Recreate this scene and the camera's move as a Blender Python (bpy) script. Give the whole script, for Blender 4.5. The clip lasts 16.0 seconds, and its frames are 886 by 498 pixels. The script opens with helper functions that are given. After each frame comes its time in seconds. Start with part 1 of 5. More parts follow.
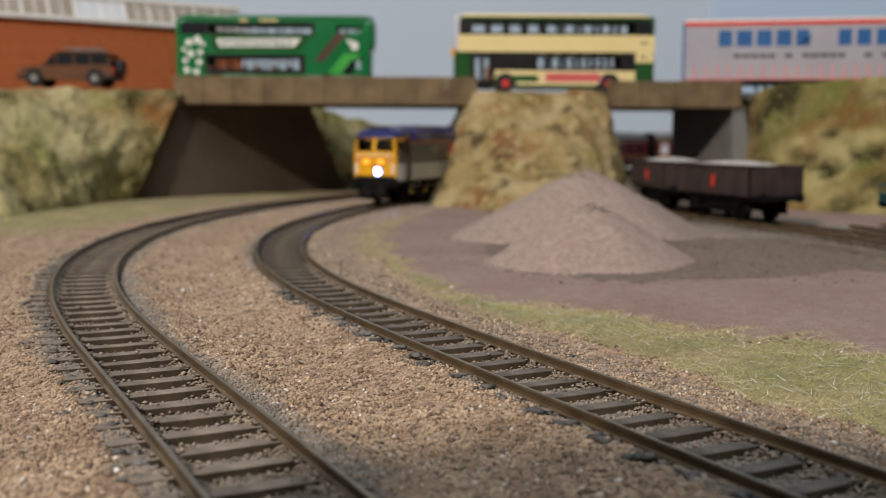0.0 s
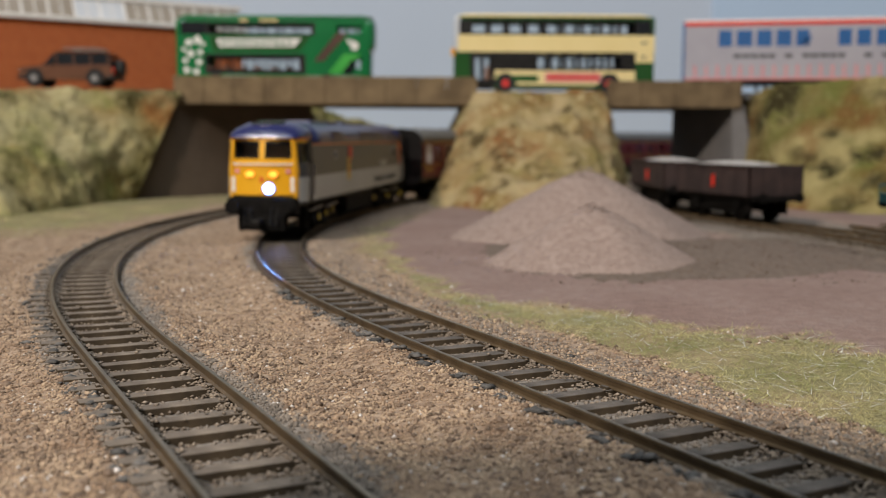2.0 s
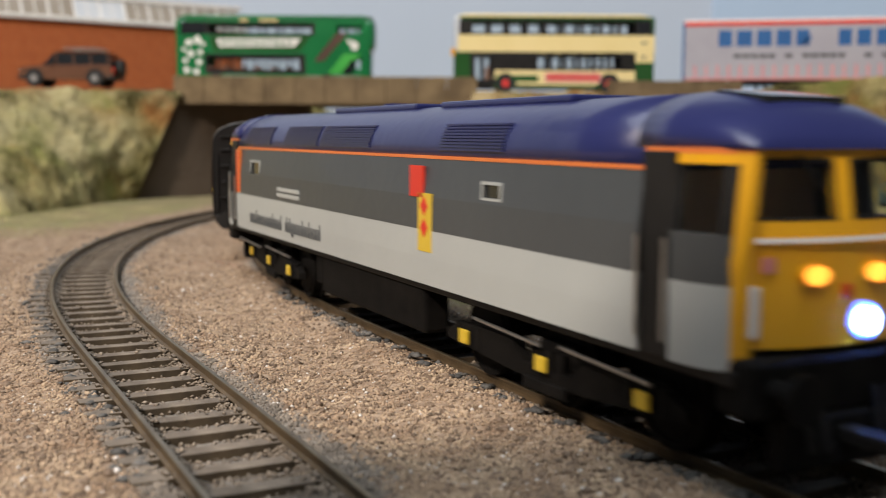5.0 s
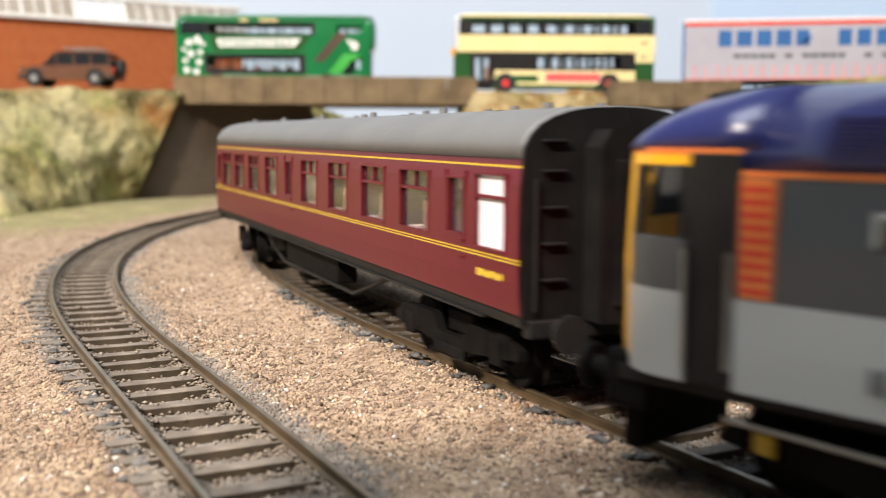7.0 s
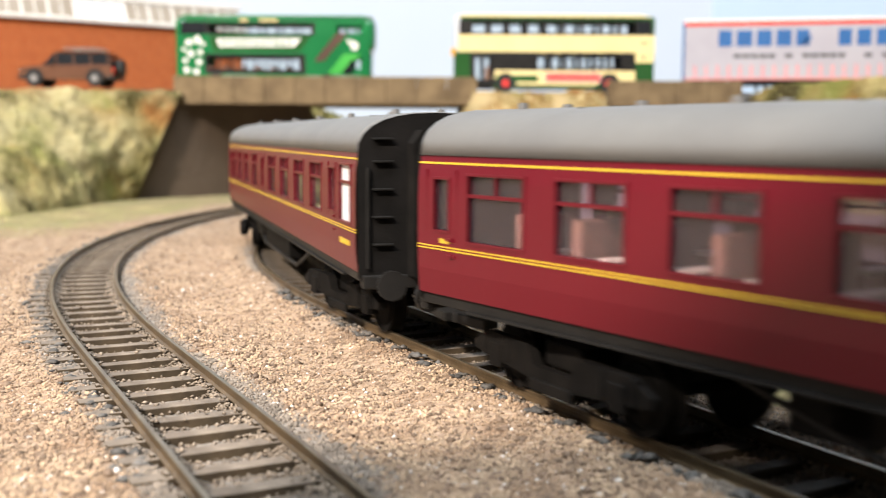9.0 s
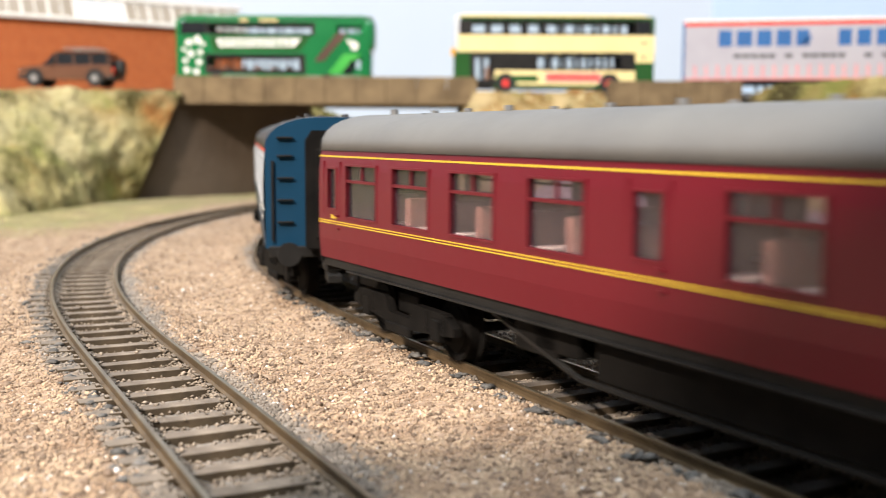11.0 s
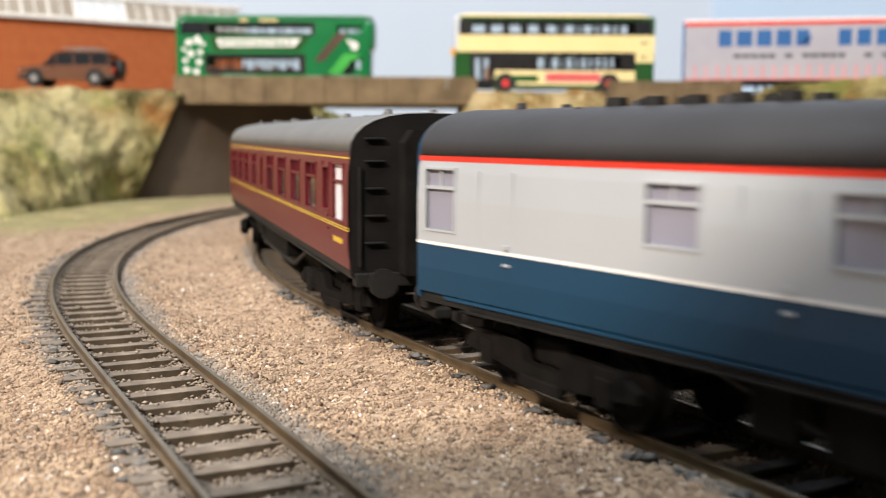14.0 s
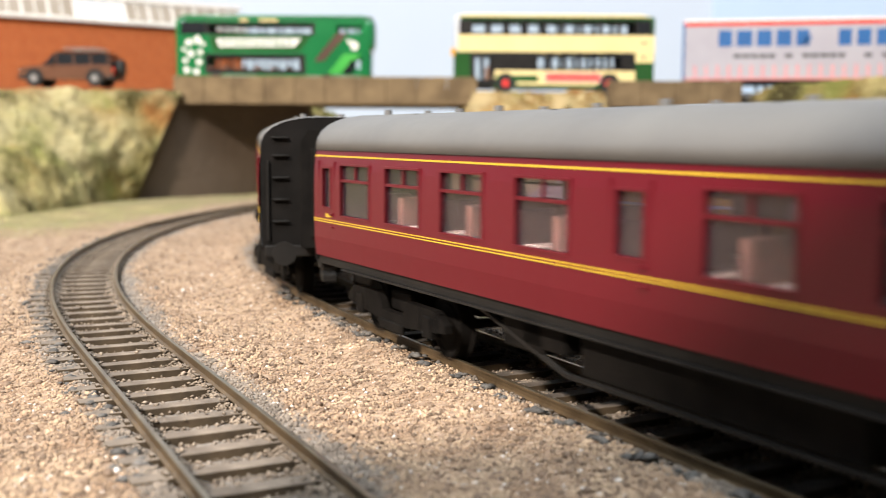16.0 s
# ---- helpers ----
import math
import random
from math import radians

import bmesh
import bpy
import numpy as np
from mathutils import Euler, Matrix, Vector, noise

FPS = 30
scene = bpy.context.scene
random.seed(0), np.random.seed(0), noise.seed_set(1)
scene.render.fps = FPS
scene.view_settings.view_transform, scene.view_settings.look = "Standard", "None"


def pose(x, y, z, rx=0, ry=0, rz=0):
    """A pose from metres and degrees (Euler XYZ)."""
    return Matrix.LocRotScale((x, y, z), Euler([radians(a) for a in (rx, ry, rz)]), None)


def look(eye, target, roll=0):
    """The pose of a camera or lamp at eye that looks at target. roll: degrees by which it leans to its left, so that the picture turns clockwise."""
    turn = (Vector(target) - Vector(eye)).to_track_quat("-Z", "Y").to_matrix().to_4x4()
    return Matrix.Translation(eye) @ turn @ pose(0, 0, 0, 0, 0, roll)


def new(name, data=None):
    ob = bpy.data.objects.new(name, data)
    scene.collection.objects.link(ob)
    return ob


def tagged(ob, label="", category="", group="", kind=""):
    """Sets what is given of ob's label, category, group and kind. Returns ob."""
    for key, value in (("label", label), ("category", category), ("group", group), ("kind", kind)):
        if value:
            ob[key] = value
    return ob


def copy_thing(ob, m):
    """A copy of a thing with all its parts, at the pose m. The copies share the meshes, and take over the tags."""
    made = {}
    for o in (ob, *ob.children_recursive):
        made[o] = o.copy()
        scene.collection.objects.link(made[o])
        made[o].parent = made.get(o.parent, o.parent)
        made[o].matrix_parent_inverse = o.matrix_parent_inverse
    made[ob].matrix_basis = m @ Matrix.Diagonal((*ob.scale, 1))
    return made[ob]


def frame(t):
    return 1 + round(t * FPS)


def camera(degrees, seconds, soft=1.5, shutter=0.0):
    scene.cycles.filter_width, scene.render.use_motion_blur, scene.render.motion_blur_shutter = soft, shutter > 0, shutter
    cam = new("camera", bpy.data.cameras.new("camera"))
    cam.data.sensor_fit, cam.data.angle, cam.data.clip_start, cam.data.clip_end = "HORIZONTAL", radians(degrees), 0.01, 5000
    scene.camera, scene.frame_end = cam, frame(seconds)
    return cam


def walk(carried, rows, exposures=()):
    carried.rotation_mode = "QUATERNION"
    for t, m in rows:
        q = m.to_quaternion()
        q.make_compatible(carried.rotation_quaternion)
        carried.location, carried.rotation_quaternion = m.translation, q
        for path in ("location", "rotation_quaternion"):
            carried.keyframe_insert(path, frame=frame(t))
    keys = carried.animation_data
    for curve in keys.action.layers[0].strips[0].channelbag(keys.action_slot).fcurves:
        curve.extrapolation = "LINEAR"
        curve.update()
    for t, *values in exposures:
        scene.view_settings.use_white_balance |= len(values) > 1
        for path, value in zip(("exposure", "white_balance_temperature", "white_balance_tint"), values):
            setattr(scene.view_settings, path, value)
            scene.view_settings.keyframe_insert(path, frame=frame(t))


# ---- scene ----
# All lengths below are in millimetres of a 1:76 model railway; K turns them into metres.
K = 0.001
cam = camera(45.69, 16.0, soft=1.0, shutter=0.5)
cam.data.dof.use_dof = True
cam.data.dof.focus_distance = 0.200
cam.data.dof.aperture_fstop = 24.0
PITCH = 6.136
EYE = (0, 0, 42.3 * K)
AIM = look(EYE, (0, math.cos(radians(PITCH)), 42.3 * K - math.sin(radians(PITCH))), 0.315)
walk(cam, [(0, AIM), (16, AIM)], [(0, -0.40), (4.2, -0.40), (6.3, 0.56), (7.0, 0.62), (7.5, 0.64), (8.0, 0.76), (9.0, 0.87), (11.3, 0.81), (12, 0.81), (12.5, 0.70), (13.5, 0.48), (14.5, 0.62), (15.5, 0.77), (16, 0.80)])

# ---- light: one warm room lamp behind the camera, soft room light all round ----
world = bpy.data.worlds.new("room_light")
scene.world = world
world.use_nodes = True
wn = world.node_tree.nodes
wn["Background"].inputs[0].default_value = (0.86, 0.93, 1.0, 1)
wn["Background"].inputs[1].default_value = 0.09
lamp = new("room_lamp", bpy.data.lights.new("room_lamp", "AREA"))
lamp.data.shape, lamp.data.size = "DISK", 0.16
lamp.data.energy, lamp.data.color = 61, (1.0, 0.875, 0.76)
lamp.matrix_world = look((-1.02, -1.22, 1.42), (0.0, 0.45, 0.0))
ceiling_light = new("ceiling_light", bpy.data.lights.new("ceiling_light", "AREA"))
ceiling_light.data.shape, ceiling_light.data.size, ceiling_light.data.size_y = "RECTANGLE", 1.6, 1.2
ceiling_light.data.energy, ceiling_light.data.color = 34, (0.88, 0.94, 1.0)
ceiling_light.matrix_world = look((-0.2, -0.35, 1.9), (0.0, 0.35, 0.0))


# ---- materials ----
def mat(name, a, b=None, size=4.0, rough=0.6, bump=0.0, metal=0.0, fine=0.0, spread=0.0, coat=0.0, spec=0.5):
    """a, b: two base colours mixed by noise of a patch size in mm; fine: strength of a grain ten times smaller; spread: tint from piece to piece."""
    m = bpy.data.materials.new(name)
    m.use_nodes = True
    n, l = m.node_tree.nodes, m.node_tree.links
    p = n["Principled BSDF"]
    p.inputs["Roughness"].default_value, p.inputs["Metallic"].default_value = rough, metal
    p.inputs["Coat Weight"].default_value = coat
    p.inputs["Specular IOR Level"].default_value = spec
    b = b or tuple(min(1, c * 1.18) for c in a)
    tc = n.new("ShaderNodeTexCoord")
    no = n.new("ShaderNodeTexNoise")
    no.inputs["Scale"].default_value, no.inputs["Detail"].default_value = 1000 / size, 5
    l.new(tc.outputs["Object"], no.inputs["Vector"])
    ramp = n.new("ShaderNodeMapRange")
    ramp.inputs["From Min"].default_value, ramp.inputs["From Max"].default_value = 0.32, 0.68
    l.new(no.outputs["Fac"], ramp.inputs["Value"])
    mix = n.new("ShaderNodeMix")
    mix.data_type = "RGBA"
    l.new(ramp.outputs["Result"], mix.inputs["Factor"])
    mix.inputs["A"].default_value, mix.inputs["B"].default_value = (*a, 1), (*b, 1)
    out = mix.outputs["Result"]
    grain = n.new("ShaderNodeTexNoise")
    grain.inputs["Scale"].default_value, grain.inputs["Detail"].default_value = 9000 / size, 3
    l.new(tc.outputs["Object"], grain.inputs["Vector"])
    if fine or spread:
        hsv = n.new("ShaderNodeHueSaturation")
        val = n.new("ShaderNodeMath")
        val.operation = "MULTIPLY_ADD"
        l.new(grain.outputs["Fac"], val.inputs[0])
        val.inputs[1].default_value, val.inputs[2].default_value = 2 * fine, 1 - fine
        last = val.outputs[0]
        if spread:
            info = n.new("ShaderNodeObjectInfo")
            geo = n.new("ShaderNodeNewGeometry")
            add = n.new("ShaderNodeMath")
            l.new(info.outputs["Random"], add.inputs[0])
            l.new(geo.outputs["Random Per Island"], add.inputs[1])
            sc = n.new("ShaderNodeMath")
            sc.operation = "MULTIPLY_ADD"
            l.new(add.outputs[0], sc.inputs[0])
            sc.inputs[1].default_value, sc.inputs[2].default_value = spread, -spread
            s2 = n.new("ShaderNodeMath")
            l.new(last, s2.inputs[0])
            l.new(sc.outputs[0], s2.inputs[1])
            last = s2.outputs[0]
        l.new(last, hsv.inputs["Value"])
        l.new(out, hsv.inputs["Color"])
        out = hsv.outputs["Color"]
    l.new(out, p.inputs["Base Color"])
    if bump:
        bn = n.new("ShaderNodeBump")
        bn.inputs["Strength"].default_value, bn.inputs["Distance"].default_value = bump, size * 0.08 * K
        l.new(grain.outputs["Fac"], bn.inputs["Height"])
        l.new(bn.outputs["Normal"], p.inputs["Normal"])
    return m


def glow(name, colour, strength):
    m = bpy.data.materials.new(name)
    m.use_nodes = True
    p = m.node_tree.nodes["Principled BSDF"]
    p.inputs["Base Color"].default_value = (*colour, 1)
    p.inputs["Emission Color"].default_value = (*colour, 1)
    p.inputs["Emission Strength"].default_value = strength
    return m


def clear(name, tint=(1, 1, 1), rough=0.03):
    m = bpy.data.materials.new(name)
    m.use_nodes = True
    p = m.node_tree.nodes["Principled BSDF"]
    p.inputs["Base Color"].default_value = (*tint, 1)
    p.inputs["Roughness"].default_value = rough
    p.inputs["Transmission Weight"].default_value = 1.0
    p.inputs["IOR"].default_value = 1.25
    return m


def ground_material():
    """Sand, grass mat, yard clay and grey ballast, laid by the zone weights of the sheet."""
    m = bpy.data.materials.new("scenic_ground")
    m.use_nodes = True
    n, l = m.node_tree.nodes, m.node_tree.links
    p = n["Principled BSDF"]
    p.inputs["Roughness"].default_value = 0.95
    p.inputs["Specular IOR Level"].default_value = 0.15
    tc = n.new("ShaderNodeTexCoord")

    def nz(scale, detail=4):
        t = n.new("ShaderNodeTexNoise")
        t.inputs["Scale"].default_value, t.inputs["Detail"].default_value = scale, detail
        l.new(tc.outputs["Object"], t.inputs["Vector"])
        r = n.new("ShaderNodeMapRange")
        r.inputs["From Min"].default_value, r.inputs["From Max"].default_value = 0.33, 0.67
        l.new(t.outputs["Fac"], r.inputs["Value"])
        return r.outputs["Result"], t.outputs["Fac"]

    def mixed(f, a, b):
        x = n.new("ShaderNodeMix")
        x.data_type = "RGBA"
        l.new(f, x.inputs["Factor"])
        for s, v in (("A", a), ("B", b)):
            if isinstance(v, tuple):
                x.inputs[s].default_value = (*v, 1)
            else:
                l.new(v, x.inputs[s])
        return x.outputs["Result"]

    big, _ = nz(28)
    mid, _ = nz(160)
    fine, raw = nz(900, 2)
    spots, _ = nz(330, 3)
    sand = mixed(spots, mixed(mid, (0.135, 0.088, 0.056), (0.315, 0.218, 0.148)), mixed(fine, mixed(big, (0.315, 0.218, 0.15), (0.45, 0.335, 0.24)), (0.52, 0.40, 0.29)))
    grass = mixed(spots, mixed(mid, mixed(big, (0.29, 0.215, 0.125), (0.165, 0.18, 0.08)), (0.25, 0.22, 0.11)), mixed(big, (0.38, 0.30, 0.18), (0.27, 0.265, 0.125)))
    yard = mixed(spots, mixed(mid, mixed(big, (0.19, 0.128, 0.108), (0.285, 0.20, 0.17)), (0.235, 0.16, 0.137)), mixed(big, (0.265, 0.182, 0.155), (0.30, 0.225, 0.195)))
    grey = mixed(fine, mixed(mid, (0.15, 0.135, 0.115), (0.24, 0.21, 0.18)), (0.30, 0.265, 0.23))
    at = n.new("ShaderNodeAttribute")
    at.attribute_name = "zone"
    sep = n.new("ShaderNodeSeparateColor")
    l.new(at.outputs["Color"], sep.inputs["Color"])
    c = mixed(sep.outputs["Blue"], sand, grey)
    c = mixed(sep.outputs["Green"], c, yard)
    c = mixed(sep.outputs["Red"], c, grass)
    c = mixed(at.outputs["Alpha"], c, mixed(spots, mixed(big, (0.07, 0.052, 0.04), (0.11, 0.085, 0.064)), mixed(mid, (0.12, 0.092, 0.07), (0.17, 0.135, 0.105))))
    l.new(c, p.inputs["Base Color"])
    bn = n.new("ShaderNodeBump")
    bn.inputs["Strength"].default_value, bn.inputs["Distance"].default_value = 0.9, 0.0007
    l.new(raw, bn.inputs["Height"])
    l.new(bn.outputs["Normal"], p.inputs["Normal"])
    return m


def bank_material(name, dry):
    """Green, straw and rust-brown flock in patches of several sizes."""
    m = bpy.data.materials.new(name)
    m.use_nodes = True
    n, l = m.node_tree.nodes, m.node_tree.links
    p = n["Principled BSDF"]
    p.inputs["Roughness"].default_value = 0.95
    p.inputs["Specular IOR Level"].default_value = 0.1
    tc = n.new("ShaderNodeTexCoord")
    col = None
    layers = [(20, (0.33, 0.275, 0.12), 0.5), (11, (0.20, 0.205, 0.06), 0.5), (13, (0.29, 0.135, 0.045), 0.54), (17, (0.46, 0.40, 0.22), 0.55), (32, (0.07, 0.06, 0.022), 0.58), (90, (0.34, 0.29, 0.14), 0.60)]
    if dry:
        layers = [(20, (0.33, 0.235, 0.105), 0.5), (15, (0.21, 0.18, 0.06), 0.53), (20, (0.24, 0.115, 0.045), 0.53), (34, (0.42, 0.325, 0.175), 0.55), (60, (0.085, 0.06, 0.026), 0.59), (150, (0.42, 0.33, 0.17), 0.58)]
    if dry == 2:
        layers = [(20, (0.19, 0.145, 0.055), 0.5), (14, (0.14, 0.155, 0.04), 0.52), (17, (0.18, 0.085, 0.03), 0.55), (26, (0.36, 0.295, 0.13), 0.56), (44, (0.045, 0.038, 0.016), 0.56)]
    last = None
    for k, (scale, c, cut) in enumerate(layers):
        if last is None:
            x = n.new("ShaderNodeRGB")
            x.outputs[0].default_value = (*c, 1)
            last = x.outputs[0]
            continue
        t = n.new("ShaderNodeTexNoise")
        t.noise_dimensions = "4D"
        t.inputs["W"].default_value = k * 3.7
        t.inputs["Scale"].default_value, t.inputs["Detail"].default_value = scale, 5
        l.new(tc.outputs["Object"], t.inputs["Vector"])
        r = n.new("ShaderNodeMapRange")
        r.inputs["From Min"].default_value, r.inputs["From Max"].default_value = cut - 0.07, cut + 0.07
        l.new(t.outputs["Fac"], r.inputs["Value"])
        x = n.new("ShaderNodeMix")
        x.data_type = "RGBA"
        l.new(r.outputs["Result"], x.inputs["Factor"])
        l.new(last, x.inputs["A"])
        x.inputs["B"].default_value = (*c, 1)
        last = x.outputs["Result"]
    l.new(last, p.inputs["Base Color"])
    g = n.new("ShaderNodeTexNoise")
    g.inputs["Scale"].default_value, g.inputs["Detail"].default_value = 420, 4
    l.new(tc.outputs["Object"], g.inputs["Vector"])
    bn = n.new("ShaderNodeBump")
    bn.inputs["Strength"].default_value, bn.inputs["Distance"].default_value = 1.0, 0.0022
    l.new(g.outputs["Fac"], bn.inputs["Height"])
    l.new(bn.outputs["Normal"], p.inputs["Normal"])
    return m


M_GROUND = ground_material()
M_RAIL = mat("weathered_rail", (0.095, 0.064, 0.034), (0.17, 0.118, 0.066), 6, 0.45, 0.2, 0.4)
M_RAILTOP = mat("rail_head", (0.20, 0.155, 0.10), (0.30, 0.25, 0.17), 9, 0.3, 0.05, 0.85)
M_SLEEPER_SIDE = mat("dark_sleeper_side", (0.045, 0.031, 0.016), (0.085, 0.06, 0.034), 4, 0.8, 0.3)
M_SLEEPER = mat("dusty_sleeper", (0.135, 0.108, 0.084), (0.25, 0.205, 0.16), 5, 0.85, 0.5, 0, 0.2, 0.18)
M_SLEEPER_DARK = mat("darker_sleeper", (0.075, 0.064, 0.054), (0.15, 0.128, 0.108), 5, 0.8, 0.5, 0, 0.2, 0.2)
M_SAND = mat("tan_grit", (0.305, 0.205, 0.13), (0.51, 0.38, 0.255), 9, 0.7, 0, 0, 0, 0.45)
M_BROWN = mat("brown_grit", (0.10, 0.066, 0.042), (0.22, 0.15, 0.10), 6, 0.6, 0, 0, 0, 0.4)
M_QUARTZ = mat("pale_quartz_grit", (0.62, 0.56, 0.50), (0.78, 0.73, 0.68), 6, 0.35)
M_GREY = mat("grey_ballast", (0.15, 0.125, 0.10), (0.30, 0.25, 0.20), 4, 0.85, 0, 0, 0, 0.5)
M_BAY = mat("sleeper_bay_grit", (0.15, 0.12, 0.092), (0.29, 0.235, 0.18), 4, 0.9, 0, 0, 0, 0.45, 0, 0.2)
M_SLATE = mat("slate_ballast", (0.06, 0.057, 0.053), (0.15, 0.14, 0.128), 4, 0.8, 0.2, 0, 0.2, 0.35)
M_HEAP = mat("spoil_heap", (0.25, 0.18, 0.15), (0.35, 0.27, 0.23), 2.4, 0.95, 1.0, 0, 0.35)
M_HEAP_D = mat("shaded_brown_spoil", (0.12, 0.088, 0.066), (0.19, 0.142, 0.11), 2.4, 0.95, 1.0, 0, 0.35)
M_GRAIN = mat("spoil_grain", (0.22, 0.16, 0.135), (0.40, 0.31, 0.265), 3, 0.9, 0, 0, 0, 0.35)
M_GRAIN_D = mat("brown_spoil_grain", (0.10, 0.072, 0.055), (0.20, 0.15, 0.118), 3, 0.9, 0, 0, 0, 0.35)
M_BANK = bank_material("bank_scatter", 0)
M_BANK_B = bank_material("dry_bank_scatter", 1)
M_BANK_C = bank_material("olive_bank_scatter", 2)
M_BANK2 = mat("bank_tufts", (0.22, 0.23, 0.07), (0.48, 0.40, 0.20), 40, 0.95, 0, 0, 0.1, 0.2)
M_GRASS = mat("static_grass", (0.25, 0.28, 0.085), (0.64, 0.54, 0.27), 24, 0.8, 0, 0, 0, 0.3)
M_STRAW = mat("pale_straw", (0.62, 0.56, 0.40), (0.78, 0.72, 0.56), 10, 0.5, 0, 0, 0, 0.4)
M_FIBRE = mat("white_fibre", (0.78, 0.76, 0.70), (0.85, 0.83, 0.78), 10, 0.35)
M_CONC = mat("brown_concrete", (0.105, 0.07, 0.034), (0.20, 0.14, 0.072), 16, 0.85, 0.3, 0, 0.12)
M_ABUT = mat("abutment_concrete", (0.085, 0.061, 0.042), (0.115, 0.084, 0.06), 40, 0.9, 0.3, 0, 0.08)
M_ABUT_G = mat("grey_abutment_concrete", (0.145, 0.14, 0.14), (0.20, 0.19, 0.185), 40, 0.9, 0.3, 0, 0.08)
M_ROAD = mat("road_surface", (0.07, 0.07, 0.07), (0.11, 0.105, 0.10), 8, 0.9, 0.4)
M_SKY_L = mat("backscene_grey_blue", (0.50, 0.58, 0.70), (0.53, 0.61, 0.73), 400, 0.9)
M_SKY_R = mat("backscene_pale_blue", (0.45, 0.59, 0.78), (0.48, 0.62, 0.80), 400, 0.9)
M_BRICKW = mat("brick_orange", (0.37, 0.088, 0.02), (0.44, 0.118, 0.03), 6, 0.8, 0.2, 0, 0.12, 0.1)
M_MORTAR = mat("mortar", (0.42, 0.16, 0.07), (0.46, 0.19, 0.09), 4, 0.9)
M_WHITE = mat("white_paint", (0.72, 0.70, 0.67), (0.80, 0.78, 0.75), 12, 0.45)
M_GLASS = clear("window_glass", (0.92, 0.95, 0.95))
# purple-grey tint and slight haze stand for reflections in the coach panes
M_COACHGLASS = clear("reflection_tinted_glass", (0.55, 0.50, 0.60), 0.03)
M_COACHGLASS.node_tree.nodes["Principled BSDF"].inputs["Transmission Weight"].default_value = 0.98
M_COACHGLASS.node_tree.nodes["Principled BSDF"].inputs["IOR"].default_value = 1.45
M_DARKGLASS = mat("tinted_glass", (0.012, 0.013, 0.015), (0.02, 0.022, 0.025), 20, 0.06, 0, 0, 0, 0, 0.5)
M_BLACK = mat("black_plastic", (0.011, 0.0105, 0.010), (0.018, 0.017, 0.016), 6, 0.5, 0.15, spec=0.2)
M_UNDER = mat("underframe_black", (0.005, 0.0047, 0.0045), (0.011, 0.0098, 0.0088), 5, 0.7, 0.2, spec=0.07)
M_STEEL = mat("bright_steel", (0.45, 0.44, 0.42), (0.6, 0.58, 0.55), 4, 0.3, 0, 0.9)
M_MAROON = mat("maroon_paint", (0.115, 0.006, 0.0125), (0.127, 0.0072, 0.014), 30, 0.36, 0.02, 0, 0, 0, 0.0, 0.35)
M_YELLOWL = mat("lining_yellow", (0.62, 0.42, 0.03), (0.68, 0.47, 0.04), 10, 0.45)
M_ROOFG = mat("grey_roof", (0.125, 0.125, 0.125), (0.155, 0.155, 0.15), 25, 0.55, 0.05, 0, 0.05)
M_ROOFD = mat("dark_grey_roof", (0.026, 0.026, 0.029), (0.036, 0.036, 0.04), 25, 0.5, 0.05, 0, 0.05)
M_BLUE = mat("rail_blue_paint", (0.007, 0.040, 0.082), (0.0085, 0.046, 0.093), 30, 0.36, 0.02, 0, 0, 0, 0.0, 0.3)
M_PEARL = mat("pearl_grey_paint", (0.365, 0.385, 0.405), (0.40, 0.42, 0.44), 30, 0.35, 0.02, 0, 0, 0, 0.2)
M_RED = mat("signal_red", (0.62, 0.03, 0.015), (0.68, 0.04, 0.02), 10, 0.4)
M_SEAT = mat("seat_moquette", (0.16, 0.07, 0.045), (0.24, 0.12, 0.07), 6, 0.8, 0.2)
M_TABLE = mat("pale_table", (0.5, 0.42, 0.32), (0.58, 0.5, 0.4), 9, 0.5)
M_INNER = mat("coach_interior", (0.30, 0.22, 0.15), (0.38, 0.29, 0.2), 18, 0.6)
M_MISTY = mat("misty_grey_glass", (0.22, 0.22, 0.27), (0.34, 0.34, 0.42), 120, 0.2)
M_FROST = mat("frosted_white_glass", (0.78, 0.78, 0.84), (0.84, 0.84, 0.88), 18, 0.35)
M_LOCOY = mat("warning_yellow", (0.74, 0.36, 0.008), (0.78, 0.40, 0.012), 20, 0.35, 0.02, 0, 0, 0, 0.2)
M_LOCOD = mat("dark_grey_paint", (0.052, 0.058, 0.062), (0.062, 0.068, 0.072), 30, 0.4, 0.03, 0, 0, 0, 0.1)
M_LOCOL = mat("light_grey_paint", (0.40, 0.42, 0.41), (0.45, 0.47, 0.455), 30, 0.4, 0.03, 0, 0, 0, 0.1)
M_LOCOB = mat("deep_blue_roof", (0.014, 0.018, 0.085), (0.02, 0.024, 0.105), 25, 0.32, 0.05, 0, 0, 0, 0.2)
M_ORANGE = mat("orange_lining", (0.66, 0.17, 0.035), (0.72, 0.21, 0.05), 10, 0.4)
M_LETTER = mat("dark_lettering", (0.05, 0.055, 0.06), (0.065, 0.07, 0.075), 8, 0.5)
M_PALER = mat("pale_red_paint", (0.62, 0.22, 0.22), (0.66, 0.27, 0.26), 10, 0.5)
M_HEADLAMP = glow("lit_headlamp", (0.14, 0.30, 1.0), 300)
# blue glow given to the headlamp's rim, standing in for the halo of glare
M_LAMPHALO = glow("headlamp_halo_glow", (0.10, 0.22, 1.0), 2.2)
M_TAIL = glow("lit_tail_lamp", (1.0, 0.02, 0.015), 14)
M_MARKER = glow("lit_marker", (1.0, 0.36, 0.04), 2.6)


